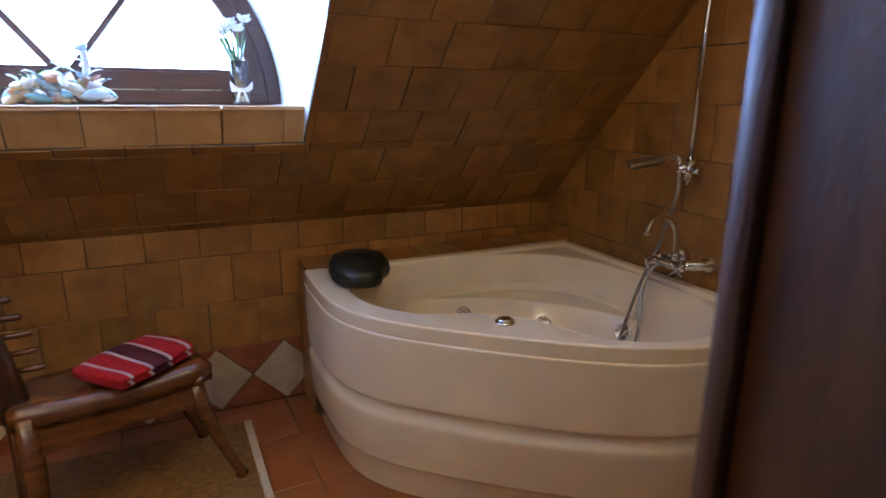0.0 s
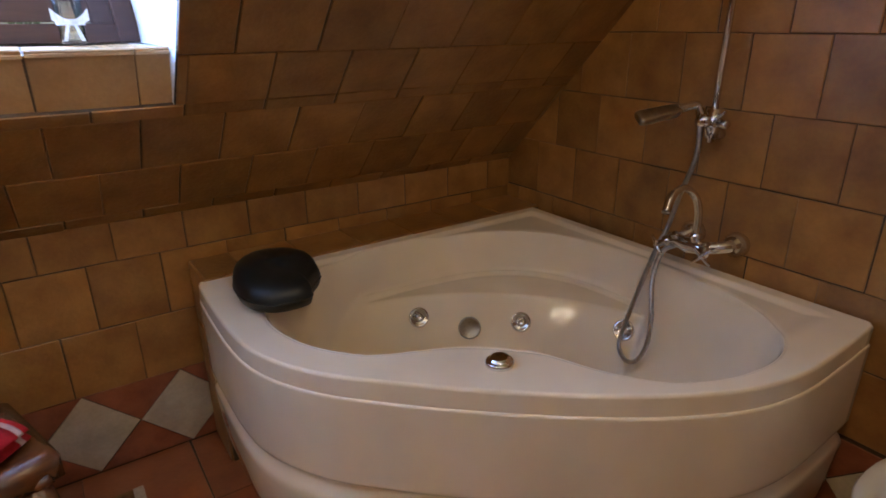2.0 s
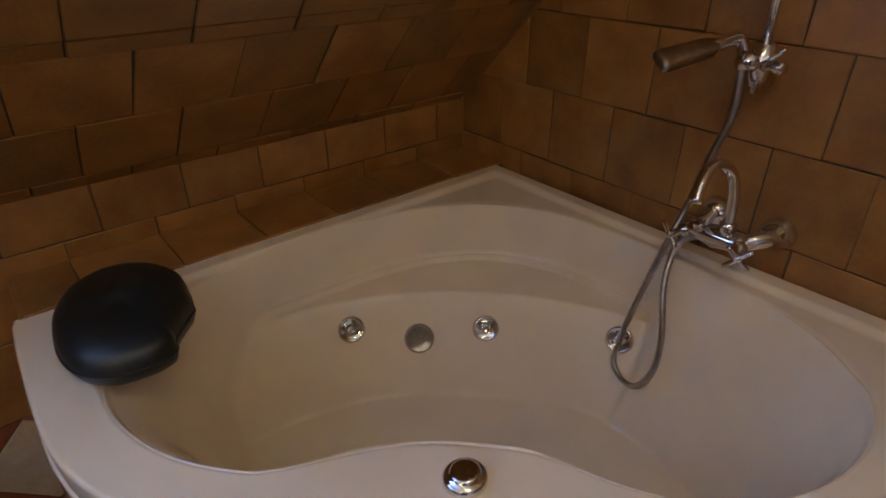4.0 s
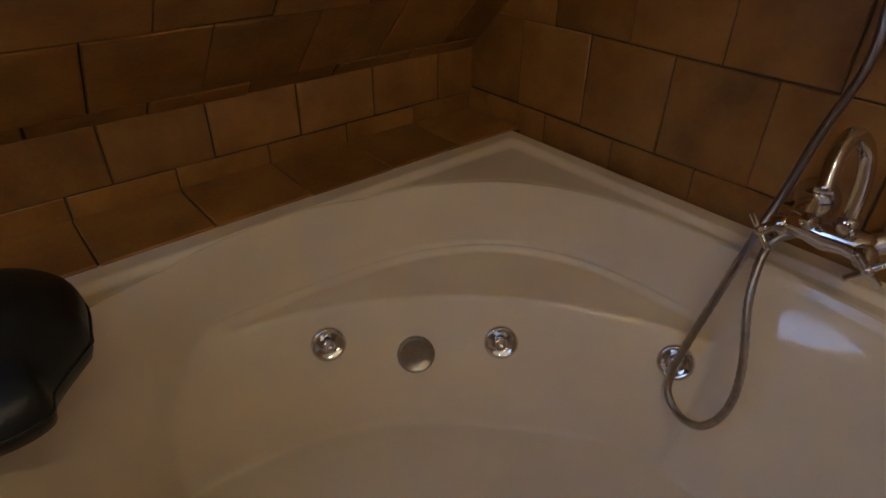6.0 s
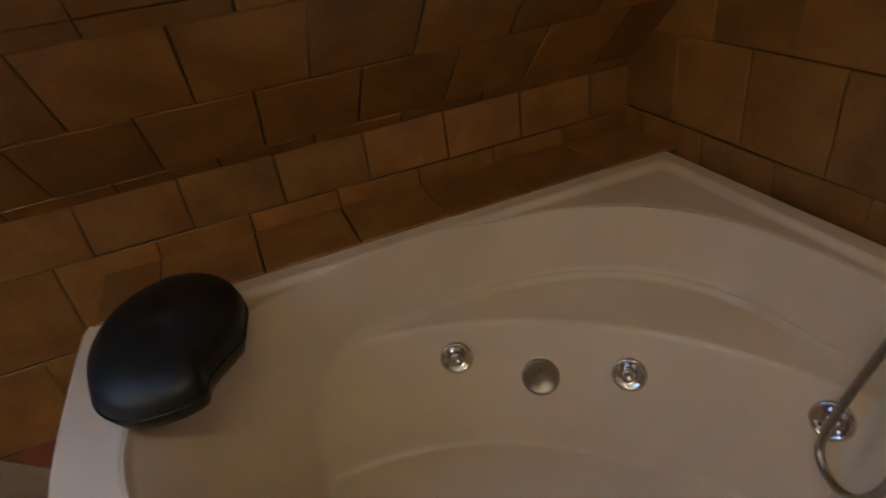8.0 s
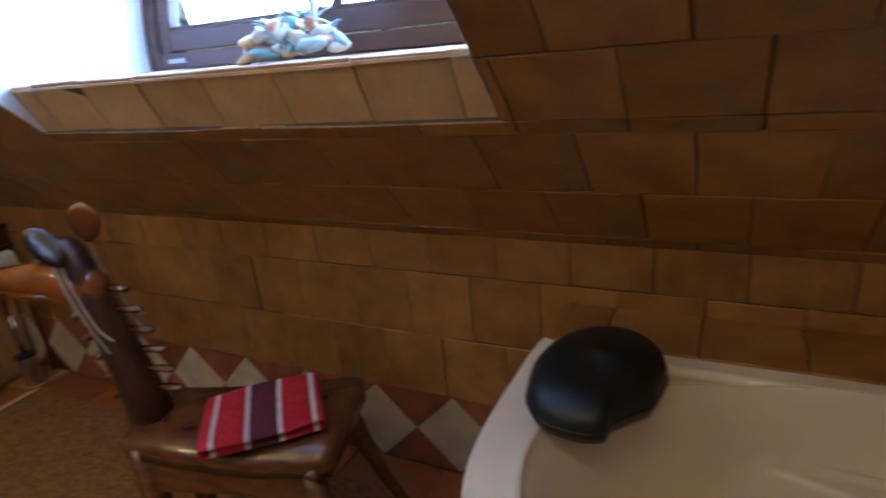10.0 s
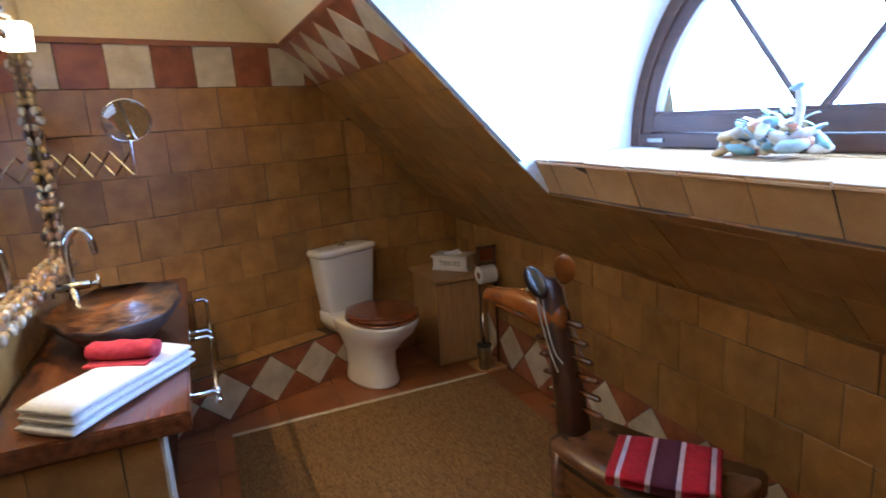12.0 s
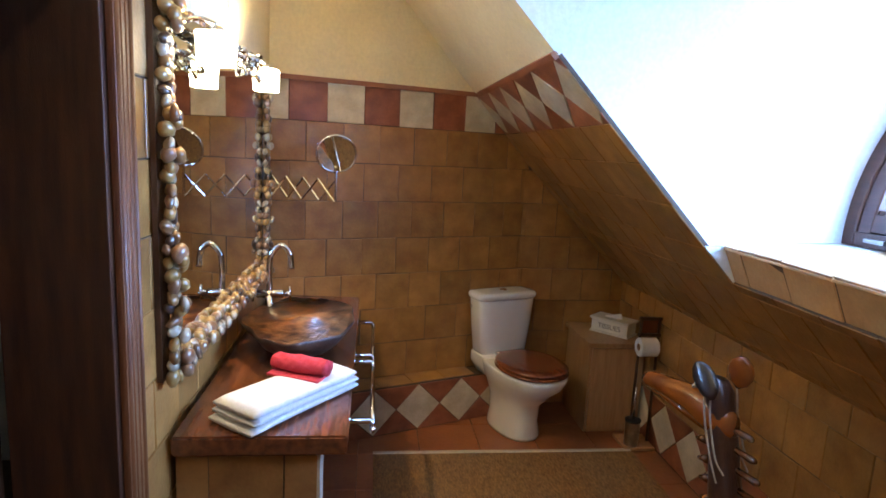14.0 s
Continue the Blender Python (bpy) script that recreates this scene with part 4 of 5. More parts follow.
def pebble_bm(r, l, seed):
    q = random.Random(seed)
    bm = bmesh.new()
    bmesh.ops.create_icosphere(bm, subdivisions=2, radius=1)
    for v in bm.verts:
        n = noise.noise(v.co * 1.3 + Vector((seed * 3.7, 0, 0)))
        v.co = Vector((v.co.x * l, v.co.y * r, v.co.z * r * 0.75)) * (1 + 0.22 * n)
    return bm


def shell_bm(r, seed):
    """A cowrie: a domed shell with a toothed slit."""
    rows = []
    for i in range(9):
        t = i / 8
        w = math.sin(math.pi * (0.04 + 0.92 * t)) ** 0.6
        rows.append([((t - 0.5) * r * 2.6, r * w * math.cos(2 * math.pi * k / 16), r * 0.8 * w * math.sin(2 * math.pi * k / 16) * (0.55 if k in (3, 4, 5) else 1)) for k in range(16)])
    return loft_bm(rows)


shapes = []
for n in range(24):
    kind = n % 6
    bm = shell_bm(0.015, n) if n % 5 == 2 else pebble_bm(0.015 + 0.003 * (n % 3), 0.018 + 0.003 * (n % 4), n)
    ob = part("pebble", bm, PEBBLES[2 if n % 5 == 2 else (0, 1, 4, 3, 4, 5)[kind]], None, smooth=True)
    shapes.append(ob.data)
    bpy.data.objects.remove(ob)
prng = random.Random(12)


def stud(x, z, y=0.308):
    ob = new("pebble", prng.choice(shapes))
    ob.parent = mirror
    ob.matrix_basis = pose(x + prng.uniform(-0.007, 0.007), y + prng.uniform(-0.004, 0.010), z + prng.uniform(-0.006, 0.006), prng.uniform(-40, 40) + 90, prng.uniform(0, 360), prng.uniform(-30, 30))


z = MZ0 + 0.01
while z < MZ1:
    for x in (MX0 + 0.014, MX0 + 0.040, MX1 - 0.014, MX1 - 0.038):
        stud(x, z)
    z += 0.029
x = MX0 + 0.07
while x < MX1 - 0.05:
    for zz in (MZ0 + 0.008, MZ0 + 0.045, MZ1 - 0.02):
        stud(x, zz)
    if prng.random() < 0.6:
        stud(x, MZ0 + 0.026, 0.330)
    x += 0.030
for k in range(26):
    stud(prng.choice((MX1 - 0.03, MX0 + 0.03)) + prng.uniform(-0.02, 0.02), prng.uniform(MZ0, MZ1), 0.328)

# ---- lamp bar over the mirror ----
sconce = thing("vanity_lamp", (0, 0, 0), 0, "chrome wall lamp with lit glass shades and beads, over mirror", "wall lamp")
part("back_plate", box_bm((-1.70, 0.315, 1.845), (-0.92, 0.330, 1.875), 0.004), CHROME, sconce)
for lx in (-0.975, -1.645):
    arm = part("arm", tube_bm(smooth_path([(lx, 0.325, 1.86), (lx, 0.36, 1.87), (lx, 0.40, 1.858)]), 0.006), CHROME, sconce, smooth=True)
    bm = loft_bm([ring(lx, 0.40, zz, a, a, 32, 7) for zz, a in ((1.762, 0.034), (1.762, 0.040), (1.836, 0.043), (1.838, 0.040), (1.765, 0.036))], cap=False)
    sh = part("shade", bm, GLOW, sconce, "glowing frosted glass shade", smooth=True)
    part("shade_cap", loft_bm([ring(lx, 0.40, zz, a, a, 16) for zz, a in ((1.839, 0.012), (1.848, 0.012), (1.855, 0.008))]), CHROME, sh, smooth=True)
crng = random.Random(4)
for lx in (-1.30, -1.12, -1.46):
    for k in range(16):
        bm = bmesh.new()
        bmesh.ops.create_icosphere(bm, subdivisions=1, radius=crng.uniform(0.009, 0.015))
        ob = part("crystal_bead", bm, GLASS if k % 3 else CHROME, sconce, "faceted clear bead")
        ob.location = (lx + crng.uniform(-0.07, 0.07), 0.37 + crng.uniform(-0.02, 0.03), 1.820 + crng.uniform(-0.035, 0.04))

# ---- shaving mirror on a scissor arm ----
shaver = thing("shaving_mirror", (0, 0, 0), 0, "round chrome shaving mirror on a zigzag extending arm", "shaving mirror")
P0, P1 = Vector((-2.29, 0.315, 1.382)), Vector((-2.12, 0.622, 1.382))
N = 4
for layer, off in ((0, 0.0), (1, 0.006)):
    for k in range(N):
        a, b = P0.lerp(P1, k / N), P0.lerp(P1, (k + 1) / N)
        za, zb = (0.045, -0.045) if (k + layer) % 2 == 0 else (-0.045, 0.045)
        part("strut", tube_bm([a + Vector((off, -off, za * 1.1)), b + Vector((off, -off, zb * 1.1))], 0.0045, 6), CHROME, shaver)
part("wall_plate", box_bm((-2.305, 0.271, 1.31), (-2.275, 0.315, 1.455), 0.004), CHROME, shaver)
face = (Vector((0.90, 0.12, -0.36))).normalized()
m = face.to_track_quat("Z", "Y").to_matrix().to_4x4()
m.translation = Vector((-2.12, 0.622, 1.548))
bm = loft_bm([ring(0, 0, z, r, r, 40) for z, r in ((-0.010, 0.05), (-0.008, 0.085), (0.0, 0.092), (0.008, 0.092), (0.010, 0.086), (0.004, 0.083))])
bm.transform(m)
part("rim", bm, CHROME, shaver, smooth=True)
bm = loft_bm([ring(0, 0, z, r, r, 40) for z, r in ((0.002, 0.082), (0.006, 0.082))])
bm.transform(m)
part("glass", bm, MIRROR, shaver)
part("stem", tube_bm([P1 + Vector((0, 0, -0.05)), P1 + Vector((0, 0, 0.09))], 0.006), CHROME, shaver)

# ---- horse chair ----
chair = thing("carved_chair", (-0.642, 1.930, 0), 18, "carved wooden chair with an animal-head back, on the rug", "chair")
# local x runs from the back to the front of the seat
bm = loft_bm([[(x, -w, z + 0.018), (x, -w * 0.6, z + 0.020), (x, w * 0.6, z + 0.020), (x, w, z + 0.018), (x, w, z - 0.040), (x, 0, z - 0.045), (x, -w, z - 0.040)] for x, w, z in ((-0.275, 0.10, 0.445), (-0.25, 0.115, 0.452), (-0.1, 0.135, 0.44), (0.08, 0.155, 0.437), (0.20, 0.165, 0.447), (0.265, 0.165, 0.452), (0.285, 0.155, 0.445))])
part("seat", bm, CHAIRWOOD, chair, "polished dished plank seat", smooth=True)
for s in (-1, 1):
    part("seat_rail", loft_bm([[(x, s * w, z0), (x, s * (w - 0.03), z0), (x, s * (w - 0.03), z1), (x, s * w, z1)] for x, w, z0, z1 in ((-0.27, 0.100, 0.30, 0.41), (0.0, 0.140, 0.335, 0.40), (0.25, 0.158, 0.32, 0.41))]), CHAIRWOOD, chair)
    leg = part("leg", tube_bm([(0.225, s * 0.13, 0.41), (0.245, s * 0.15, 0.30), (0.30, s * 0.160, 0.14), (0.345, s * 0.172, 0.035), (0.352, s * 0.173, 0.013)], [0.032, 0.028, 0.019, 0.017, 0.024], 12), CHAIRWOOD, chair, smooth=True)
    leg = part("leg", tube_bm([(-0.235, s * 0.085, 0.44), (-0.235, s * 0.09, 0.25), (-0.245, s * 0.10, 0.013)], [0.036, 0.033, 0.028], 12), CHAIRWOOD, chair, smooth=True)
    part("leg_tip", tube_bm([(0.20, s * 0.135, 0.40), (0.255, s * 0.170, 0.425)], [0.016, 0.013], 10), CHAIRWOOD, chair, smooth=True)
part("stretcher", tube_bm([(-0.24, -0.09, 0.27), (-0.24, 0.09, 0.27)], 0.015, 10), CHAIRWOOD, chair)
part("neck", loft_bm([ring(x, 0, z, a, b, 20, 2.6) for x, z, a, b in ((-0.245, 0.40, 0.048, 0.060), (-0.25, 0.60, 0.042, 0.052), (-0.262, 0.80, 0.036, 0.044), (-0.275, 0.93, 0.036, 0.040), (-0.285, 1.01, 0.038, 0.038), (-0.29, 1.045, 0.024, 0.026))]), NECKWOOD, chair, "dark carved neck forming the backrest", smooth=True)
for k in range(6):
    z = 0.56 + 0.066 * k
    x = -0.205 - 0.035 * (k / 5)
    part("peg", tube_bm([(x - 0.01, 0.012, z), (x + 0.065 - 0.004 * abs(k - 2), 0.012, z - 0.006), (x + 0.075 - 0.004 * abs(k - 2), 0.012, z - 0.006)], [0.010, 0.012, 0.007], 10), CHAIRWOOD, chair, "short turned peg", smooth=True)
    part("notch", tube_bm([(x - 0.075, -0.02, z), (x - 0.11, -0.02, z - 0.012)], [0.016, 0.006], 8), CHAIRWOOD, chair, smooth=True)
head = part("head", loft_bm([[(x, w * math.cos(a), z + h * math.sin(a)) for a in [2 * math.pi * k / 24 for k in range(24)]] for x, z, w, h in ((-0.235, 0.905, 0.030, 0.040), (-0.27, 0.905, 0.044, 0.070), (-0.32, 0.915, 0.046, 0.068), (-0.38, 0.930, 0.042, 0.052), (-0.44, 0.930, 0.036, 0.044), (-0.50, 0.930, 0.032, 0.037), (-0.545, 0.928, 0.034, 0.035), (-0.566, 0.924, 0.027, 0.027), (-0.572, 0.922, 0.012, 0.013))]), HEADWOOD, chair, "orange polished long-nosed head", smooth=True)
part("jaw", tube_bm([(-0.33, 0, 0.868), (-0.45, 0, 0.885), (-0.545, 0, 0.893)], [0.024, 0.018, 0.013], 12), HEADWOOD, head, smooth=True)
for s, mat, x0, z0, tilt in ((-1, BLACK, -0.30, 1.035, -28), (1, HEADWOOD, -0.245, 1.075, 12)):
    bm = loft_bm([[(w * math.cos(a), (0.008 if i in (0, 6) else 0.012) * math.sin(a), z) for a in [2 * math.pi * k / 16 for k in range(16)]] for i, (z, w) in enumerate(((-0.06, 0.008), (-0.04, 0.026), (-0.01, 0.036), (0.02, 0.037), (0.045, 0.029), (0.06, 0.014), (0.064, 0.004)))])
    bm.transform(pose(x0, s * 0.040, z0, 15 * s, tilt, 20))
    part("ear", bm, EARWOOD if mat is BLACK else mat, head, "large oval carved ear", smooth=True)
CORD = material("pale_cord", (0.42, 0.34, 0.24), 0.9, scale=60, fine=300, bump=0.6)
for k in range(5):
    s = -1 if k % 2 else 1
    part("rein", tube_bm(smooth_path([(-0.31 + 0.012 * k, s * 0.046, 1.02), (-0.300 + 0.01 * k, s * 0.052, 0.92), (-0.275 + 0.01 * k, s * 0.056, 0.80), (-0.25 + 0.012 * k, s * 0.058, 0.70 + 0.02 * k)], 5), 0.0028, 6), CORD, chair, "pale hanging cord")
part("rein", tube_bm([(-0.315 + 0.05 * math.cos(a / 3), 0.048 * math.sin(a / 3), 1.00 + 0.01 * math.sin(a)) for a in range(20)], 0.005, 6), CORD, chair, "pale cord tied round the head")

for v in head.data.vertices:
    v.co.x = -0.29 + (v.co.x + 0.29) * 1.03
for ob in chair.children_recursive:
    if ob.name.split(".")[0] in ("neck", "peg", "notch", "head", "jaw", "ear", "rein"):
        ob.data.transform(Matrix(((1, 0, -0.10, 0.044), (0, 1, 0, 0), (0, 0, 0.86, 0.0616), (0, 0, 0, 1))))

striped = thing("striped_towel", (-0.548, 1.920, 0.472), 44, "red towel with pale and wine stripes, folded on the chair", "towel")
LEN_T, W_T = 0.285, 0.235
bands = [(0.0, 0.085, 0), (0.085, 0.130, 2), (0.130, 0.355, 0), (0.355, 0.40, 2), (0.40, 0.625, 1), (0.625, 0.67, 2), (0.67, 0.905, 0), (0.905, 0.95, 2), (0.95, 1.0, 0)]
mats3 = (REDCLOTH, WINE, PINKSTRIPE)
for a, b, c in bands:
    rows = []
    for i in range(5):
        u = (a + (b - a) * i / 4 - 0.5) * LEN_T
        e = 0.82 if (a == 0 and i == 0) or (b == 1 and i == 4) else 1
        sec = []
        for j in range(36):
            t = 2 * math.pi * j / 36
            cc, ss = math.cos(t), math.sin(t)
            y = math.copysign(abs(cc) ** 0.45, cc) * W_T / 2
            z = 0.026 + math.copysign(abs(ss) ** 0.6, ss) * 0.026 * e * (1 + 0.12 * math.sin(9 * y + 14 * u))
            if cc < 0 and abs(ss) < 0.12:
                y += 0.018
            sec.append((u + 0.012 * y / W_T, y, max(z, 0.0) + 0.003 * math.sin(18 * y + 20 * u)))
        rows.append(sec)
    part(("red_stripe", "wine_stripe", "pale_stripe")[c], loft_bm(rows), mats3[c], striped, smooth=True)

# ---- neck cushion on the bath ----
pillow = thing("bath_pillow", (0.245, 2.015, 0.652), 0, "black vinyl neck cushion lying over the bath's rim", "bath pillow")
KIDNEY = smooth_path([(0.120, -0.055, 0), (0.132, 0.050, 0), (0.085, 0.140, 0), (0.010, 0.172, 0), (-0.070, 0.125, 0), (-0.118, 0.020, 0), (-0.115, -0.090, 0), (-0.070, -0.155, 0), (0.000, -0.172, 0), (0.048, -0.160, 0), (0.058, -0.128, 0), (0.075, -0.105, 0), (0.120, -0.055, 0)], 5)[:-1]
rows = []
for k, z in ((0.55, 0.004), (0.80, 0.001), (0.93, 0.012), (0.985, 0.030), (0.99, 0.046), (0.95, 0.064), (0.86, 0.076), (0.70, 0.085), (0.48, 0.090), (0.24, 0.092), (0.05, 0.0925)):
    rows.append([(0.005 + (p.x - 0.005) * k * 0.94, -0.010 + (p.y + 0.005) * k * 0.97, z + (0.010 * math.sin(9 * p.y + 1.0) if z > 0.03 else 0)) for p in KIDNEY])
cushion = part("cushion", loft_bm(rows), BLACK, pillow, smooth=True)
seam = [(0.005 + (p.x - 0.005) * 0.935, -0.010 + (p.y + 0.005) * 0.963, 0.038) for p in KIDNEY]
part("seam", tube_bm(seam + seam[:1], 0.0022, 6), BLACK, pillow, "stitched vinyl piping", smooth=True)

# ---- bath mixer, rail and shower ----
mixer = thing("bath_mixer", (0, 0, 0), 0, "old-style chrome bath mixer with cross handles, on the tiled wall", "bath mixer")
MY, MZ, MXX = 1.435, 0.745, 1.290
part("body", tube_bm([(MXX, MY - 0.062, MZ), (MXX, MY - 0.055, MZ), (MXX, MY - 0.03, MZ), (MXX, MY, MZ), (MXX, MY + 0.03, MZ), (MXX, MY + 0.055, MZ), (MXX, MY + 0.062, MZ)], [0.018, 0.023, 0.020, 0.026, 0.020, 0.023, 0.018], 18), CHROME, mixer, smooth=True)
for y, yw in ((MY - 0.045, 1.358), (MY + 0.042, 1.500)):
    part("union", tube_bm([(MXX, y, MZ), (EAST - 0.045, yw, MZ - 0.004), (EAST - 0.040, yw, MZ - 0.004), (EAST - 0.022, yw, MZ - 0.004), (EAST + 0.002, yw, MZ - 0.004)], [0.017, 0.018, 0.023, 0.036, 0.038], 22), CHROME, mixer, smooth=True)
for a, b in (((MXX, MY - 0.05, MZ), (1.238, 1.360, 0.742)), ((MXX, MY + 0.055, MZ), (1.254, 1.518, 0.727))):
    a, b = Vector(a), Vector(b)
    way = (b - a).normalized()
    h = part("handle", tube_bm([a, a.lerp(b, 0.55), a.lerp(b, 0.6), b, b + way * 0.008], [0.018, 0.017, 0.010, 0.010, 0.006], 14), CHROME, mixer, smooth=True)
    side = way.cross(Vector((0, 0, 1))).normalized()
    up = side.cross(way)
    for arm in ((side + up).normalized(), (side - up).normalized()):
        part("cross", tube_bm([b - arm * 0.034, b - arm * 0.030, b + arm * 0.030, b + arm * 0.034], [0.003, 0.0052, 0.0052, 0.003], 10), CHROME, h, smooth=True)
part("spout", tube_bm(smooth_path([(MXX, MY - 0.018, MZ + 0.01), (MXX, MY - 0.015, MZ + 0.10), (MXX - 0.015, MY - 0.005, MZ + 0.150), (MXX - 0.060, MY + 0.004, MZ + 0.178), (MXX - 0.115, MY, MZ + 0.165), (MXX - 0.148, MY - 0.010, MZ + 0.125)]), [0.0115] * 41, 14), CHROME, mixer, smooth=True)
part("spout_collar", tube_bm([(MXX, MY - 0.018, MZ + 0.01), (MXX, MY - 0.018, MZ + 0.038), (MXX, MY - 0.018, MZ + 0.042)], [0.017, 0.017, 0.012], 16), CHROME, mixer, smooth=True)
part("diverter", tube_bm([(MXX, MY + 0.02, MZ + 0.01), (MXX - 0.04, MY + 0.02, MZ + 0.03), (MXX - 0.045, MY + 0.02, MZ + 0.032)], [0.012, 0.009, 0.013], 12), CHROME, mixer, smooth=True)
rail = thing("shower_rail", (0, 0, 0), 0, "chrome riser rail on the tiled wall", "shower rail")
part("pole", tube_bm([(1.372, 1.470, 1.03), (1.362, 1.455, 2.12)], 0.0095, 14), CHROME, rail, smooth=True)
for z in (1.05, 2.10):
    part("bracket", tube_bm([(1.37, 1.468, z), (EAST, 1.468, z)], [0.012, 0.018], 12), CHROME, rail, smooth=True)
part("slider", tube_bm([(1.372, 1.470, 1.045), (1.370, 1.468, 1.125)], 0.021, 16), CHROME, rail, smooth=True)
part("clamp", tube_bm([(1.372, 1.47, 1.085), (1.335, 1.492, 1.095)], [0.020, 0.018], 14), CHROME, rail, smooth=True)
part("slider_knob", tube_bm([(1.372, 1.46, 1.085), (1.368, 1.425, 1.085), (1.367, 1.420, 1.085)], [0.010, 0.014, 0.010], 14), CHROME, rail, smooth=True)
part("lever", tube_bm([(1.36, 1.46, 1.09), (1.335, 1.415, 1.125)], [0.007, 0.004], 10), CHROME, rail, smooth=True)
hs = thing("hand_shower", (0, 0, 0), 0, "chrome hand shower in the rail's clamp, hose looped in bath", "hand shower")
part("grip", tube_bm(smooth_path([(1.350, 1.490, 1.075), (1.352, 1.502, 1.115), (1.345, 1.512, 1.132), (1.318, 1.520, 1.128), (1.280, 1.530, 1.120)], 5), 0.0125, 14), CHROME, hs, smooth=True)
axis, flat = Vector((-0.96, 0.24, -0.12)).normalized(), Vector((0.2, 0.75, 0.55)).normalized()
thick = axis.cross(flat).normalized()
part("head", loft_bm([[Vector((1.290, 1.527, 1.121)) + axis * t + flat * w * math.copysign(abs(math.cos(a)) ** 0.5, math.cos(a)) + thick * h * math.copysign(abs(math.sin(a)) ** 0.6, math.sin(a)) for a in [2 * math.pi * k / 24 for k in range(24)]] for t, w, h in ((0.0, 0.013, 0.012), (0.012, 0.019, 0.013), (0.03, 0.021, 0.013), (0.125, 0.023, 0.012), (0.136, 0.022, 0.010), (0.139, 0.018, 0.007))]), STEEL, hs, "flat grey chrome spray head", smooth=True)
hose_path = smooth_path([(1.345, 1.490, 1.08), (1.335, 1.482, 0.99), (1.320, 1.505, 0.876), (1.300, 1.519, 0.772), (1.270, 1.525, 0.715), (1.235, 1.543, 0.585), (1.205, 1.560, 0.455), (1.180, 1.555, 0.385), (1.160, 1.510, 0.362), (1.150, 1.465, 0.385), (1.155, 1.440, 0.445), (1.170, 1.445, 0.524), (1.210, 1.485, 0.635), (1.262, 1.500, 0.705), (1.288, 1.470, 0.735)], 14)
hose = part("hose", tube_bm(hose_path, [0.0068 + 0.0008 * (k % 2) for k in range(len(hose_path))], 12), STEEL, hs, "ribbed metal hose", smooth=True)

# ---- things on the window ledge ----
vase = thing("flower_vase", (-0.080, 2.50, SILL), 0, "clear glass vase with ribbon and white flowers, on the ledge", "vase")
part("glass", loft_bm([ring(0, 0, z, a, a, 24, 5) for z, a in ((0.002, 0.026), (0.006, 0.030), (0.17, 0.036), (0.172, 0.033), (0.012, 0.027))]), GLASS, vase, smooth=True)
part("ribbon", loft_bm([ring(0, 0, z, a, a, 24, 5) for z, a in ((0.050, 0.0335), (0.066, 0.0345))], cap=False), PETAL, vase, "white ribbon")
for s in (-1, 1):
    part("bow", loft_bm([[(s * (0.002 + 0.042 * t), -0.036 - 0.008 * math.sin(3.1 * t), 0.058 + w * (0.3 + t) + 0.02 * t * t) for w in (-0.012, 0.012)] for t in (0, 0.33, 0.66, 1)], closed=False, cap=False), PETAL, vase)
    part("tail", loft_bm([[(s * (0.004 + 0.012 * t), -0.037, 0.055 - 0.045 * t + 0) , (s * (0.012 + 0.014 * t), -0.037, 0.055 - 0.045 * t)] for t in (0, 0.5, 1)], closed=False, cap=False), PETAL, vase)
frng = random.Random(8)
for k in range(7):
    x1, y1, z1 = frng.uniform(-0.075, 0.03), frng.uniform(-0.03, 0.02), frng.uniform(0.27, 0.36)
    part("stem", tube_bm(smooth_path([(0, 0, 0.02), (x1 * 0.2, y1 * 0.3, 0.15), (x1, y1, z1)], 5), 0.003, 6), GREEN, vase)
    part("leaf", loft_bm([[(x1 * t * 1.2 + 0.006 * math.cos(k), y1 * t - w, 0.12 + 0.14 * t) , (x1 * t * 1.2 - 0.006, y1 * t + w, 0.12 + 0.14 * t)] for t, w in ((0, 0.002), (0.4, 0.009), (0.8, 0.006), (1.0, 0.001))], closed=False, cap=False), GREEN, vase)
    bm = bmesh.new()
    for j in range(9):
        a = 2 * math.pi * j / 9
        q = pebble_bm(0.008, 0.016, j)
        q.transform(pose(x1 + 0.016 * math.cos(a), y1 + 0.016 * math.sin(a), z1 + 0.006 * (j % 3), 0, -35, math.degrees(a)))
        add_bm(bm, q)
    part("blossom", bm, PETAL, vase, "white blossom")

SHELLS = [material("glazed_" + c, base, 0.35, second=[b * 0.6 for b in base], scale=40, fine=90, bump=0.3, mix=0.9, coat=0.4) for c, base in (
    ("blue", (0.35, 0.50, 0.62)), ("teal", (0.22, 0.42, 0.42)), ("ochre", (0.62, 0.42, 0.20)), ("orange", (0.60, 0.28, 0.16)), ("white", (0.75, 0.74, 0.72)), ("cream", (0.70, 0.62, 0.46)))]
heap = thing("figurine_group", (-0.700, 2.46, SILL), 0, "painted pottery group of small birds and leaves, on the ledge", "ornament")
hrng = random.Random(21)
for k in range(46):
    u = hrng.uniform(-1, 1)
    top = 0.085 * (1 - u * u) + 0.012
    bm = pebble_bm(hrng.uniform(0.014, 0.026), hrng.uniform(0.026, 0.048), k)
    bm.transform(pose(u * 0.165, hrng.uniform(-0.06, 0.06), 0.016 + top * hrng.random(), hrng.uniform(-30, 30), hrng.uniform(-35, 35), hrng.uniform(0, 180)))
    part("bird_body", bm, SHELLS[(k + (2 if u < 0 else 0)) % 6], heap, smooth=True)
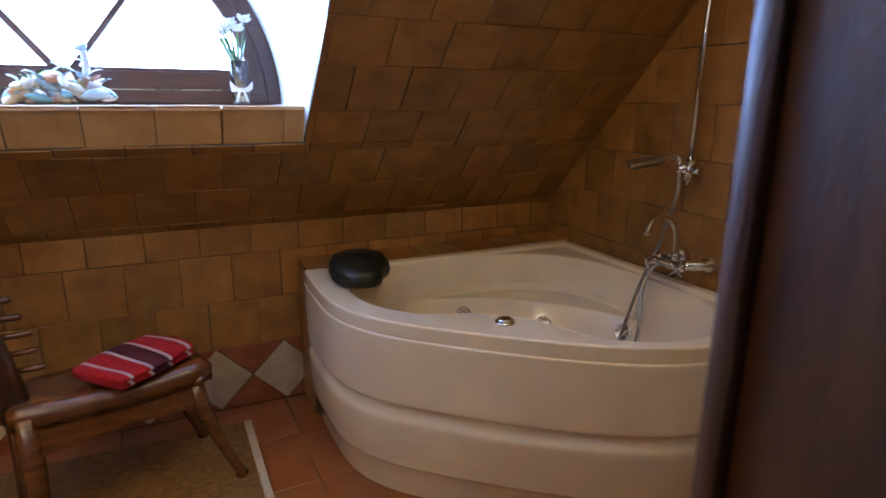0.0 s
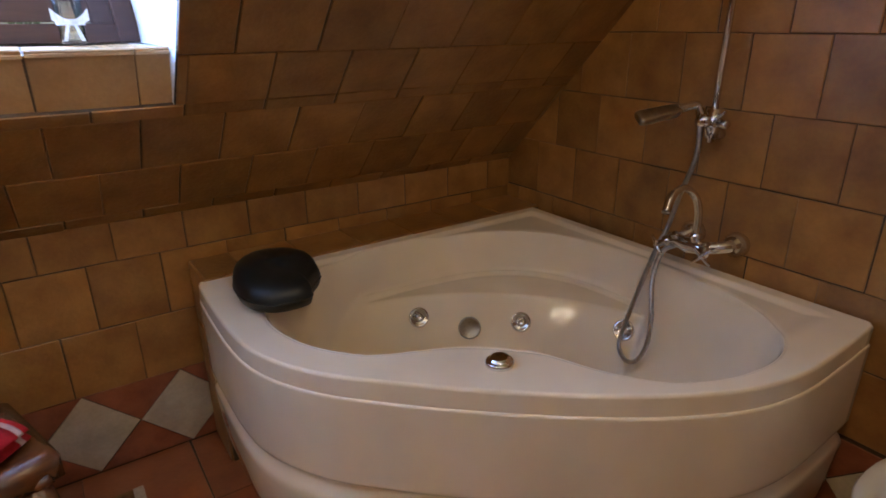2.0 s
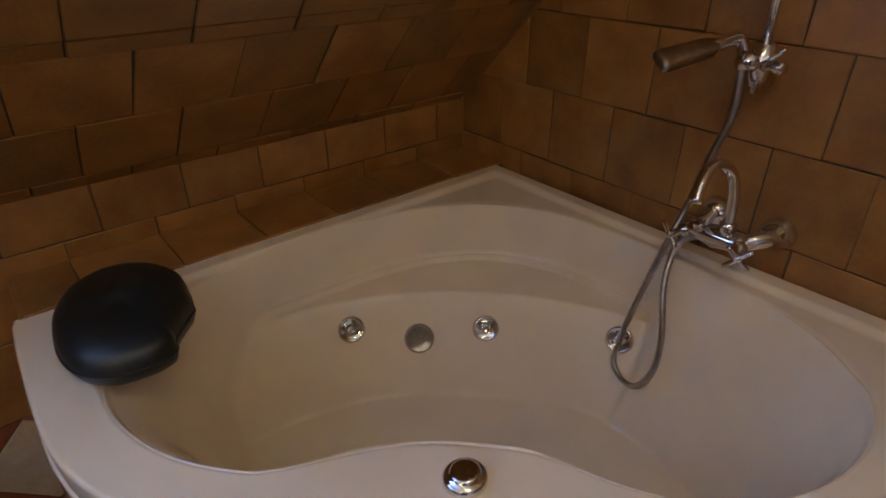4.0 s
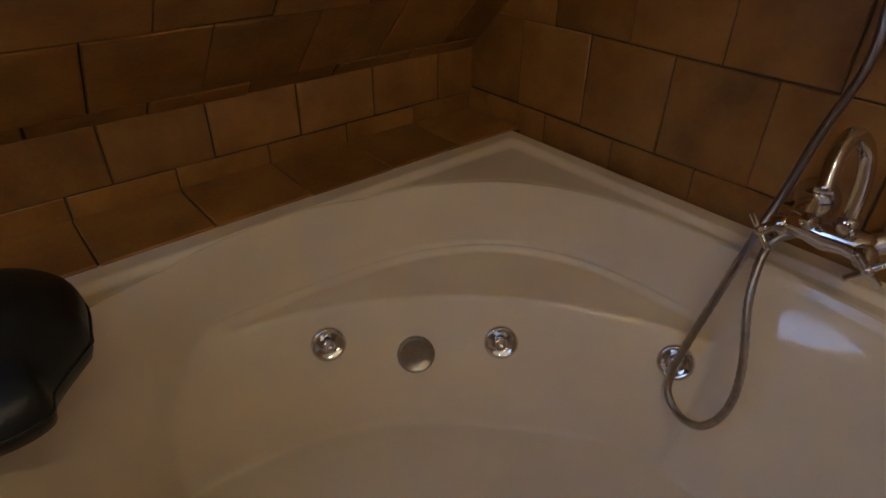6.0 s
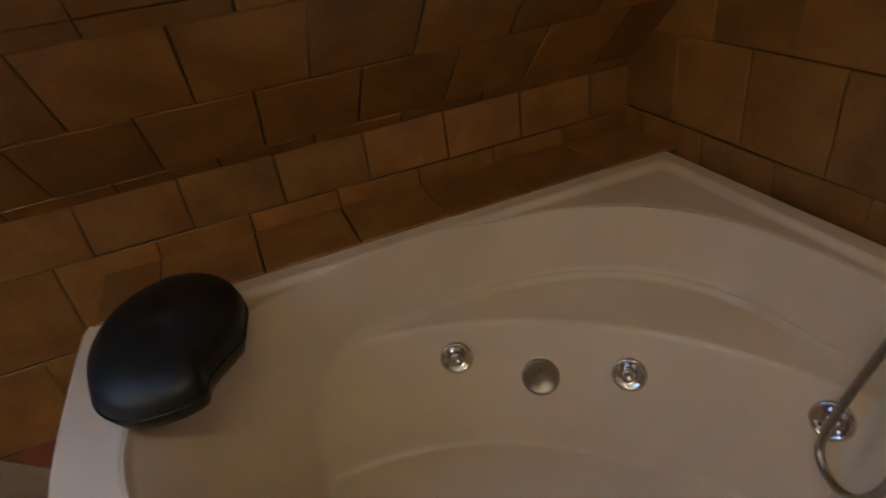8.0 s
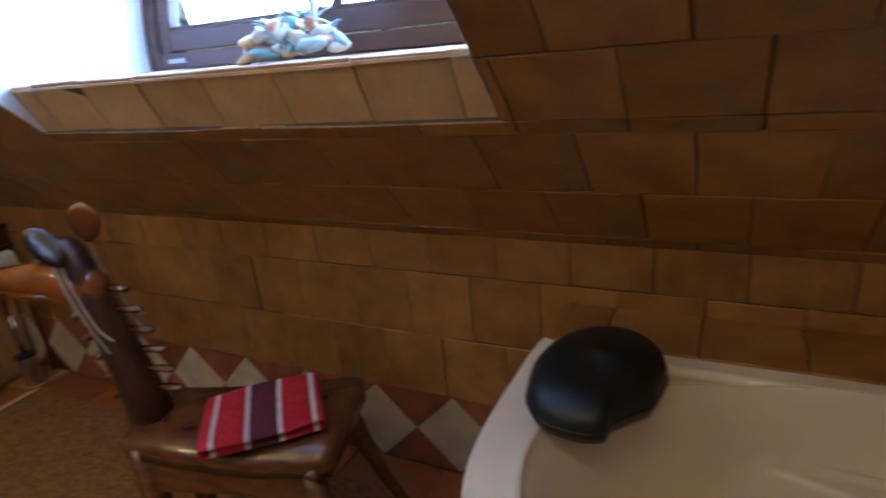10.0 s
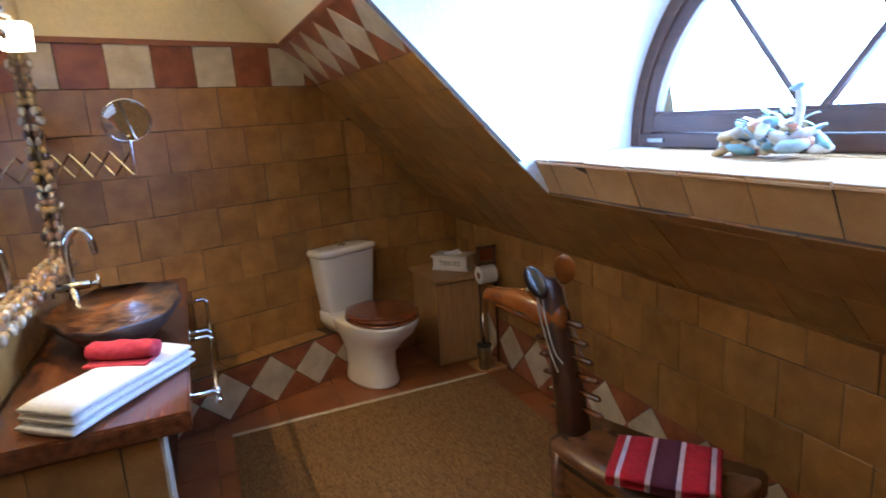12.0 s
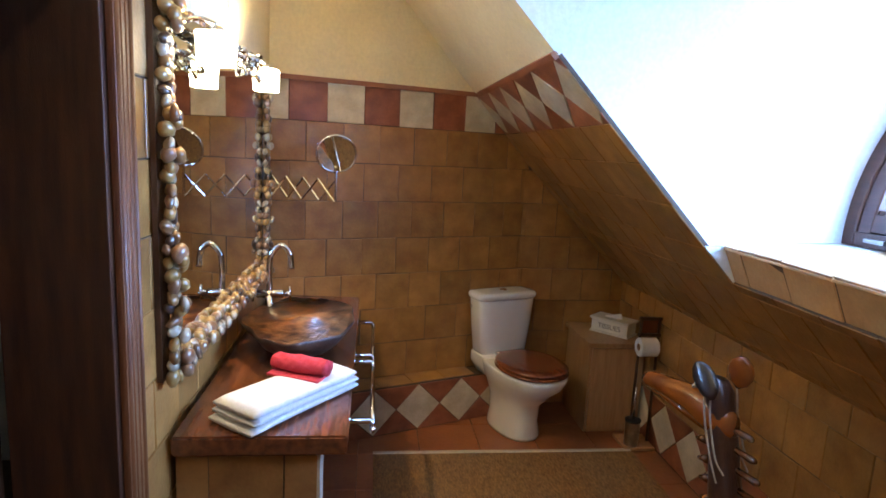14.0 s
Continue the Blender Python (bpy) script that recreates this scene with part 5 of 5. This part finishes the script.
for k in range(30):
    a = hrng.uniform(0, 6.28)
    u = hrng.uniform(-0.13, 0.13)
    c = Vector((u, hrng.uniform(-0.05, 0.05), 0.07 + 0.09 * hrng.random() * (1 - abs(u) / 0.16)))
    bm = loft_bm([[c + Vector((math.cos(a) * t * 0.05 + w * math.sin(a), math.sin(a) * t * 0.05 - w * math.cos(a), 0.022 * t * (2 - t) + 0.002 * s)) for w, s in ((-q, 0), (0, 1), (q, 0), (0, -1))] for t, q in ((0, 0.004), (0.4, 0.012), (0.8, 0.008), (1, 0.001))])
    part("leaf" if k % 2 else "wing", bm, SHELLS[k % 5] if k % 4 else GREEN, heap)
part("stalk", tube_bm(smooth_path([(0.075, 0, 0.08), (0.085, 0, 0.14), (0.08, 0, 0.19)], 6), [0.012] * 13, 8), SHELLS[4], heap, smooth=True)
bm = pebble_bm(0.016, 0.024, 77)
bm.transform(pose(0.075, 0, 0.20, 0, -20, 10))
part("bird_body", bm, SHELLS[0], heap, smooth=True)
for s in (-1, 1):
    part("leaf", loft_bm([[(0.08 + s * t * 0.07, -0.01 - w, 0.15 + 0.02 * t * (1.5 - t)), (0.08 + s * t * 0.07, -0.01 + w, 0.155 + 0.02 * t * (1.5 - t))] for t, w in ((0, 0.002), (0.4, 0.012), (1, 0.001))], closed=False, cap=False), SHELLS[1], heap)

# ---- spots under the ceiling ----
spots = thing("ceiling_spotlight_bar", (0.36, 0.72, FLAT), 0, "small white ceiling bar with four lit spotlights", "ceiling light")
part("bar", box_bm((-0.38, -0.03, -0.022), (0.38, 0.03, 0.0), 0.005), PETAL, spots)
for k in range(4):
    sp = part("spot_head", loft_bm([ring(-0.30 + 0.20 * k, 0, z, r, r, 20) for z, r in ((-0.022, 0.02), (-0.030, 0.034), (-0.058, 0.040))], cap=True), PETAL, spots, smooth=True)

# ---- the tiles of walls and floor ----
# knee wall
reg = rect(XL, 0, XR, KNEE)
diamonds(knee_wall, F_KNEE, rect(XL, 0, 0.35, 0.285), 0, 0.285, 0.012, XL, 0.35)
for n, (a, b, j) in enumerate(((0.285, 0.495, 0.112), (0.495, 0.70, 0.017), (0.70, 0.82, 0.100))):
    course(knee_wall, F_KNEE, reg, a, b, j, XL, XR)
# sloping wall, below and beside the opening
rows = [0.0, 0.045, 0.249, 0.453, 0.657, 0.861, 1.050, v_of(1.70)]
below = rect(XL, 0, XR, vo)
leftside, rightside = rect(XL, vo, OPEN_L, v_of(TILED)), rect(OPEN_R, vo, XR, v_of(TILED))
for n, (a, b) in enumerate(zip(rows, rows[1:])):
    j = (0.193, 0.292)[n % 2]
    for r in (below, leftside, rightside):
        course(slope_wall, F_SLOPE, r, a, b, j, r[0][0], r[1][0])
for r in (leftside, rightside):
    diamonds(slope_wall, F_SLOPE, r, v_of(1.70), v_of(TILED) - v_of(1.70), 0.05, r[0][0], r[1][0])
# east wall: u runs from the knee wall to the door wall
us = 1 / RISE
def east_region(v0, v1):
    return [(0, v0), (2.13, v0), (2.13, v1), (0, v1)]
full_e = [(0, 0), (2.13, 0), (2.13, TILED), ((TILED - KNEE) / RISE, TILED), (0, KNEE)]
diamonds(east_wall, F_EAST, clip(rect(0, 0, 2.13, 0.29), full_e), 0, 0.29, 1.55, 1.3, 2.13)
for n in range(7):
    z = 0.302 + 0.2045 * n
    course(east_wall, F_EAST, full_e, z, min(z + 0.2045, 1.70), (0.98, 1.075)[n % 2], 0, 2.13)
course(east_wall, F_EAST, full_e, 1.70, TILED, 1.0, 0, 2.13, mats=[CREAM, REDTILE])
# west walls
full_w = [(0, 0), (W_LEN, 0), (W_LEN, KNEE + (NORTH - 1.70) * RISE), ((slope_y(TILED) - SOUTH) / 1.43 * W_LEN, TILED), (0, TILED)]
full_n = [(0, 0), (0.7, 0), (0.7, KNEE), (0, KNEE + (NORTH - 1.70) * RISE)]
for n in range(7):
    z = 0.285 + 0.2021 * n
    course(west_wall, F_WEST, full_w, z, z + 0.2021, (0.180, 0.095)[n % 2], 0, W_LEN, width=0.198)
    course(niche_wall, F_NICHE, full_n, z, z + 0.2021, (0.02, 0.12)[n % 2], 0, 0.7)
course(west_wall, F_WEST, full_w, 1.70, TILED, 0.092, 0, W_LEN, width=0.197, mats=[REDTILE, CREAM])
course(niche_wall, F_NICHE, full_n, 0.0, 0.285, 0.02, 0, 0.7)
# door wall
for p, m, r in ((south_wall, F_SOUTH, rect(0.69, 0, 2.47, TILED)), (south_wall_e, F_SOUTHE, rect(-EAST, 0, 0.04, TILED))):
    for n in range(10):
        z = -0.075 + 0.1785 * n
        course(p, m, r, z, z + 0.1785, (0.762, 0.851)[n % 2], r[0][0], r[1][0], width=0.178)
    course(p, m, r, 1.712, TILED, 0.745, r[0][0], r[1][0], mat=PALETILE)
# front of the window ledge and its top
course(ledge, F_LEDGE, rect(OPEN_L, 0, OPEN_R, 0.148), 0, 0.148, -0.003, OPEN_L, OPEN_R, width=0.205, mat=PALETILE)
F_LTOP = frame_of((0, 2.004, SILL - 0.008), (1, 0, 0), (0, 1, 0))
for a, b in ((0, 0.14), (0.14, 0.34), (0.34, 0.54), (0.54, 0.615)):
    course(ledge, F_LTOP, rect(OPEN_L, 0, OPEN_R, 0.615), a, b, -0.003, OPEN_L, OPEN_R, width=0.205, mat=PALETILE)
# floor, laid square to the knee wall
F_FLOOR = frame_of((0, 0, -0.006), (1, 0, 0), (0, 1, 0))
for n in range(8):
    course(floor, F_FLOOR, rect(-2.95, SOUTH - 0.16, EAST, NORTH), 2.40 - 0.33 * (n + 1), 2.40 - 0.33 * n, 0.0, -2.95, EAST, width=0.33, mat=FLOORTILE)
# shelf behind the bath
for n in range(7):
    lay(bath_shelf, frame_of((0, 0, 0.653), (1, 0, 0), (0, 1, 0)), rect(max(0.1, 1.415 - 0.2 * (n + 1)), 2.203, 1.415 - 0.2 * n, 2.395), TILE)
F_SHELF = frame_of((0, 2.19, 0), (1, 0, 0), (0, 0, 1))
for z0, z1 in ((0.0, 0.25), (0.25, 0.45), (0.45, 0.653)):
    lay(bath_shelf, frame_of((0.095, 2.395, 0), (0, -1, 0), (0, 0, 1)), rect(0, z0, 0.192, z1), TILE)
# ledge behind the toilet
diamonds(toilet_ledge, F_TLEDGE, rect(0, 0, TL_LEN, 0.27), 0, 0.27, 0.835, 0, TL_LEN, pitch=0.273)
for n in range(6):
    lay(toilet_ledge, F_TTOP, clip(rect(0.2 * n, 0, 0.2 * n + 0.2, 0.24), rect(0, 0, TL_LEN, 0.24)), TILE)
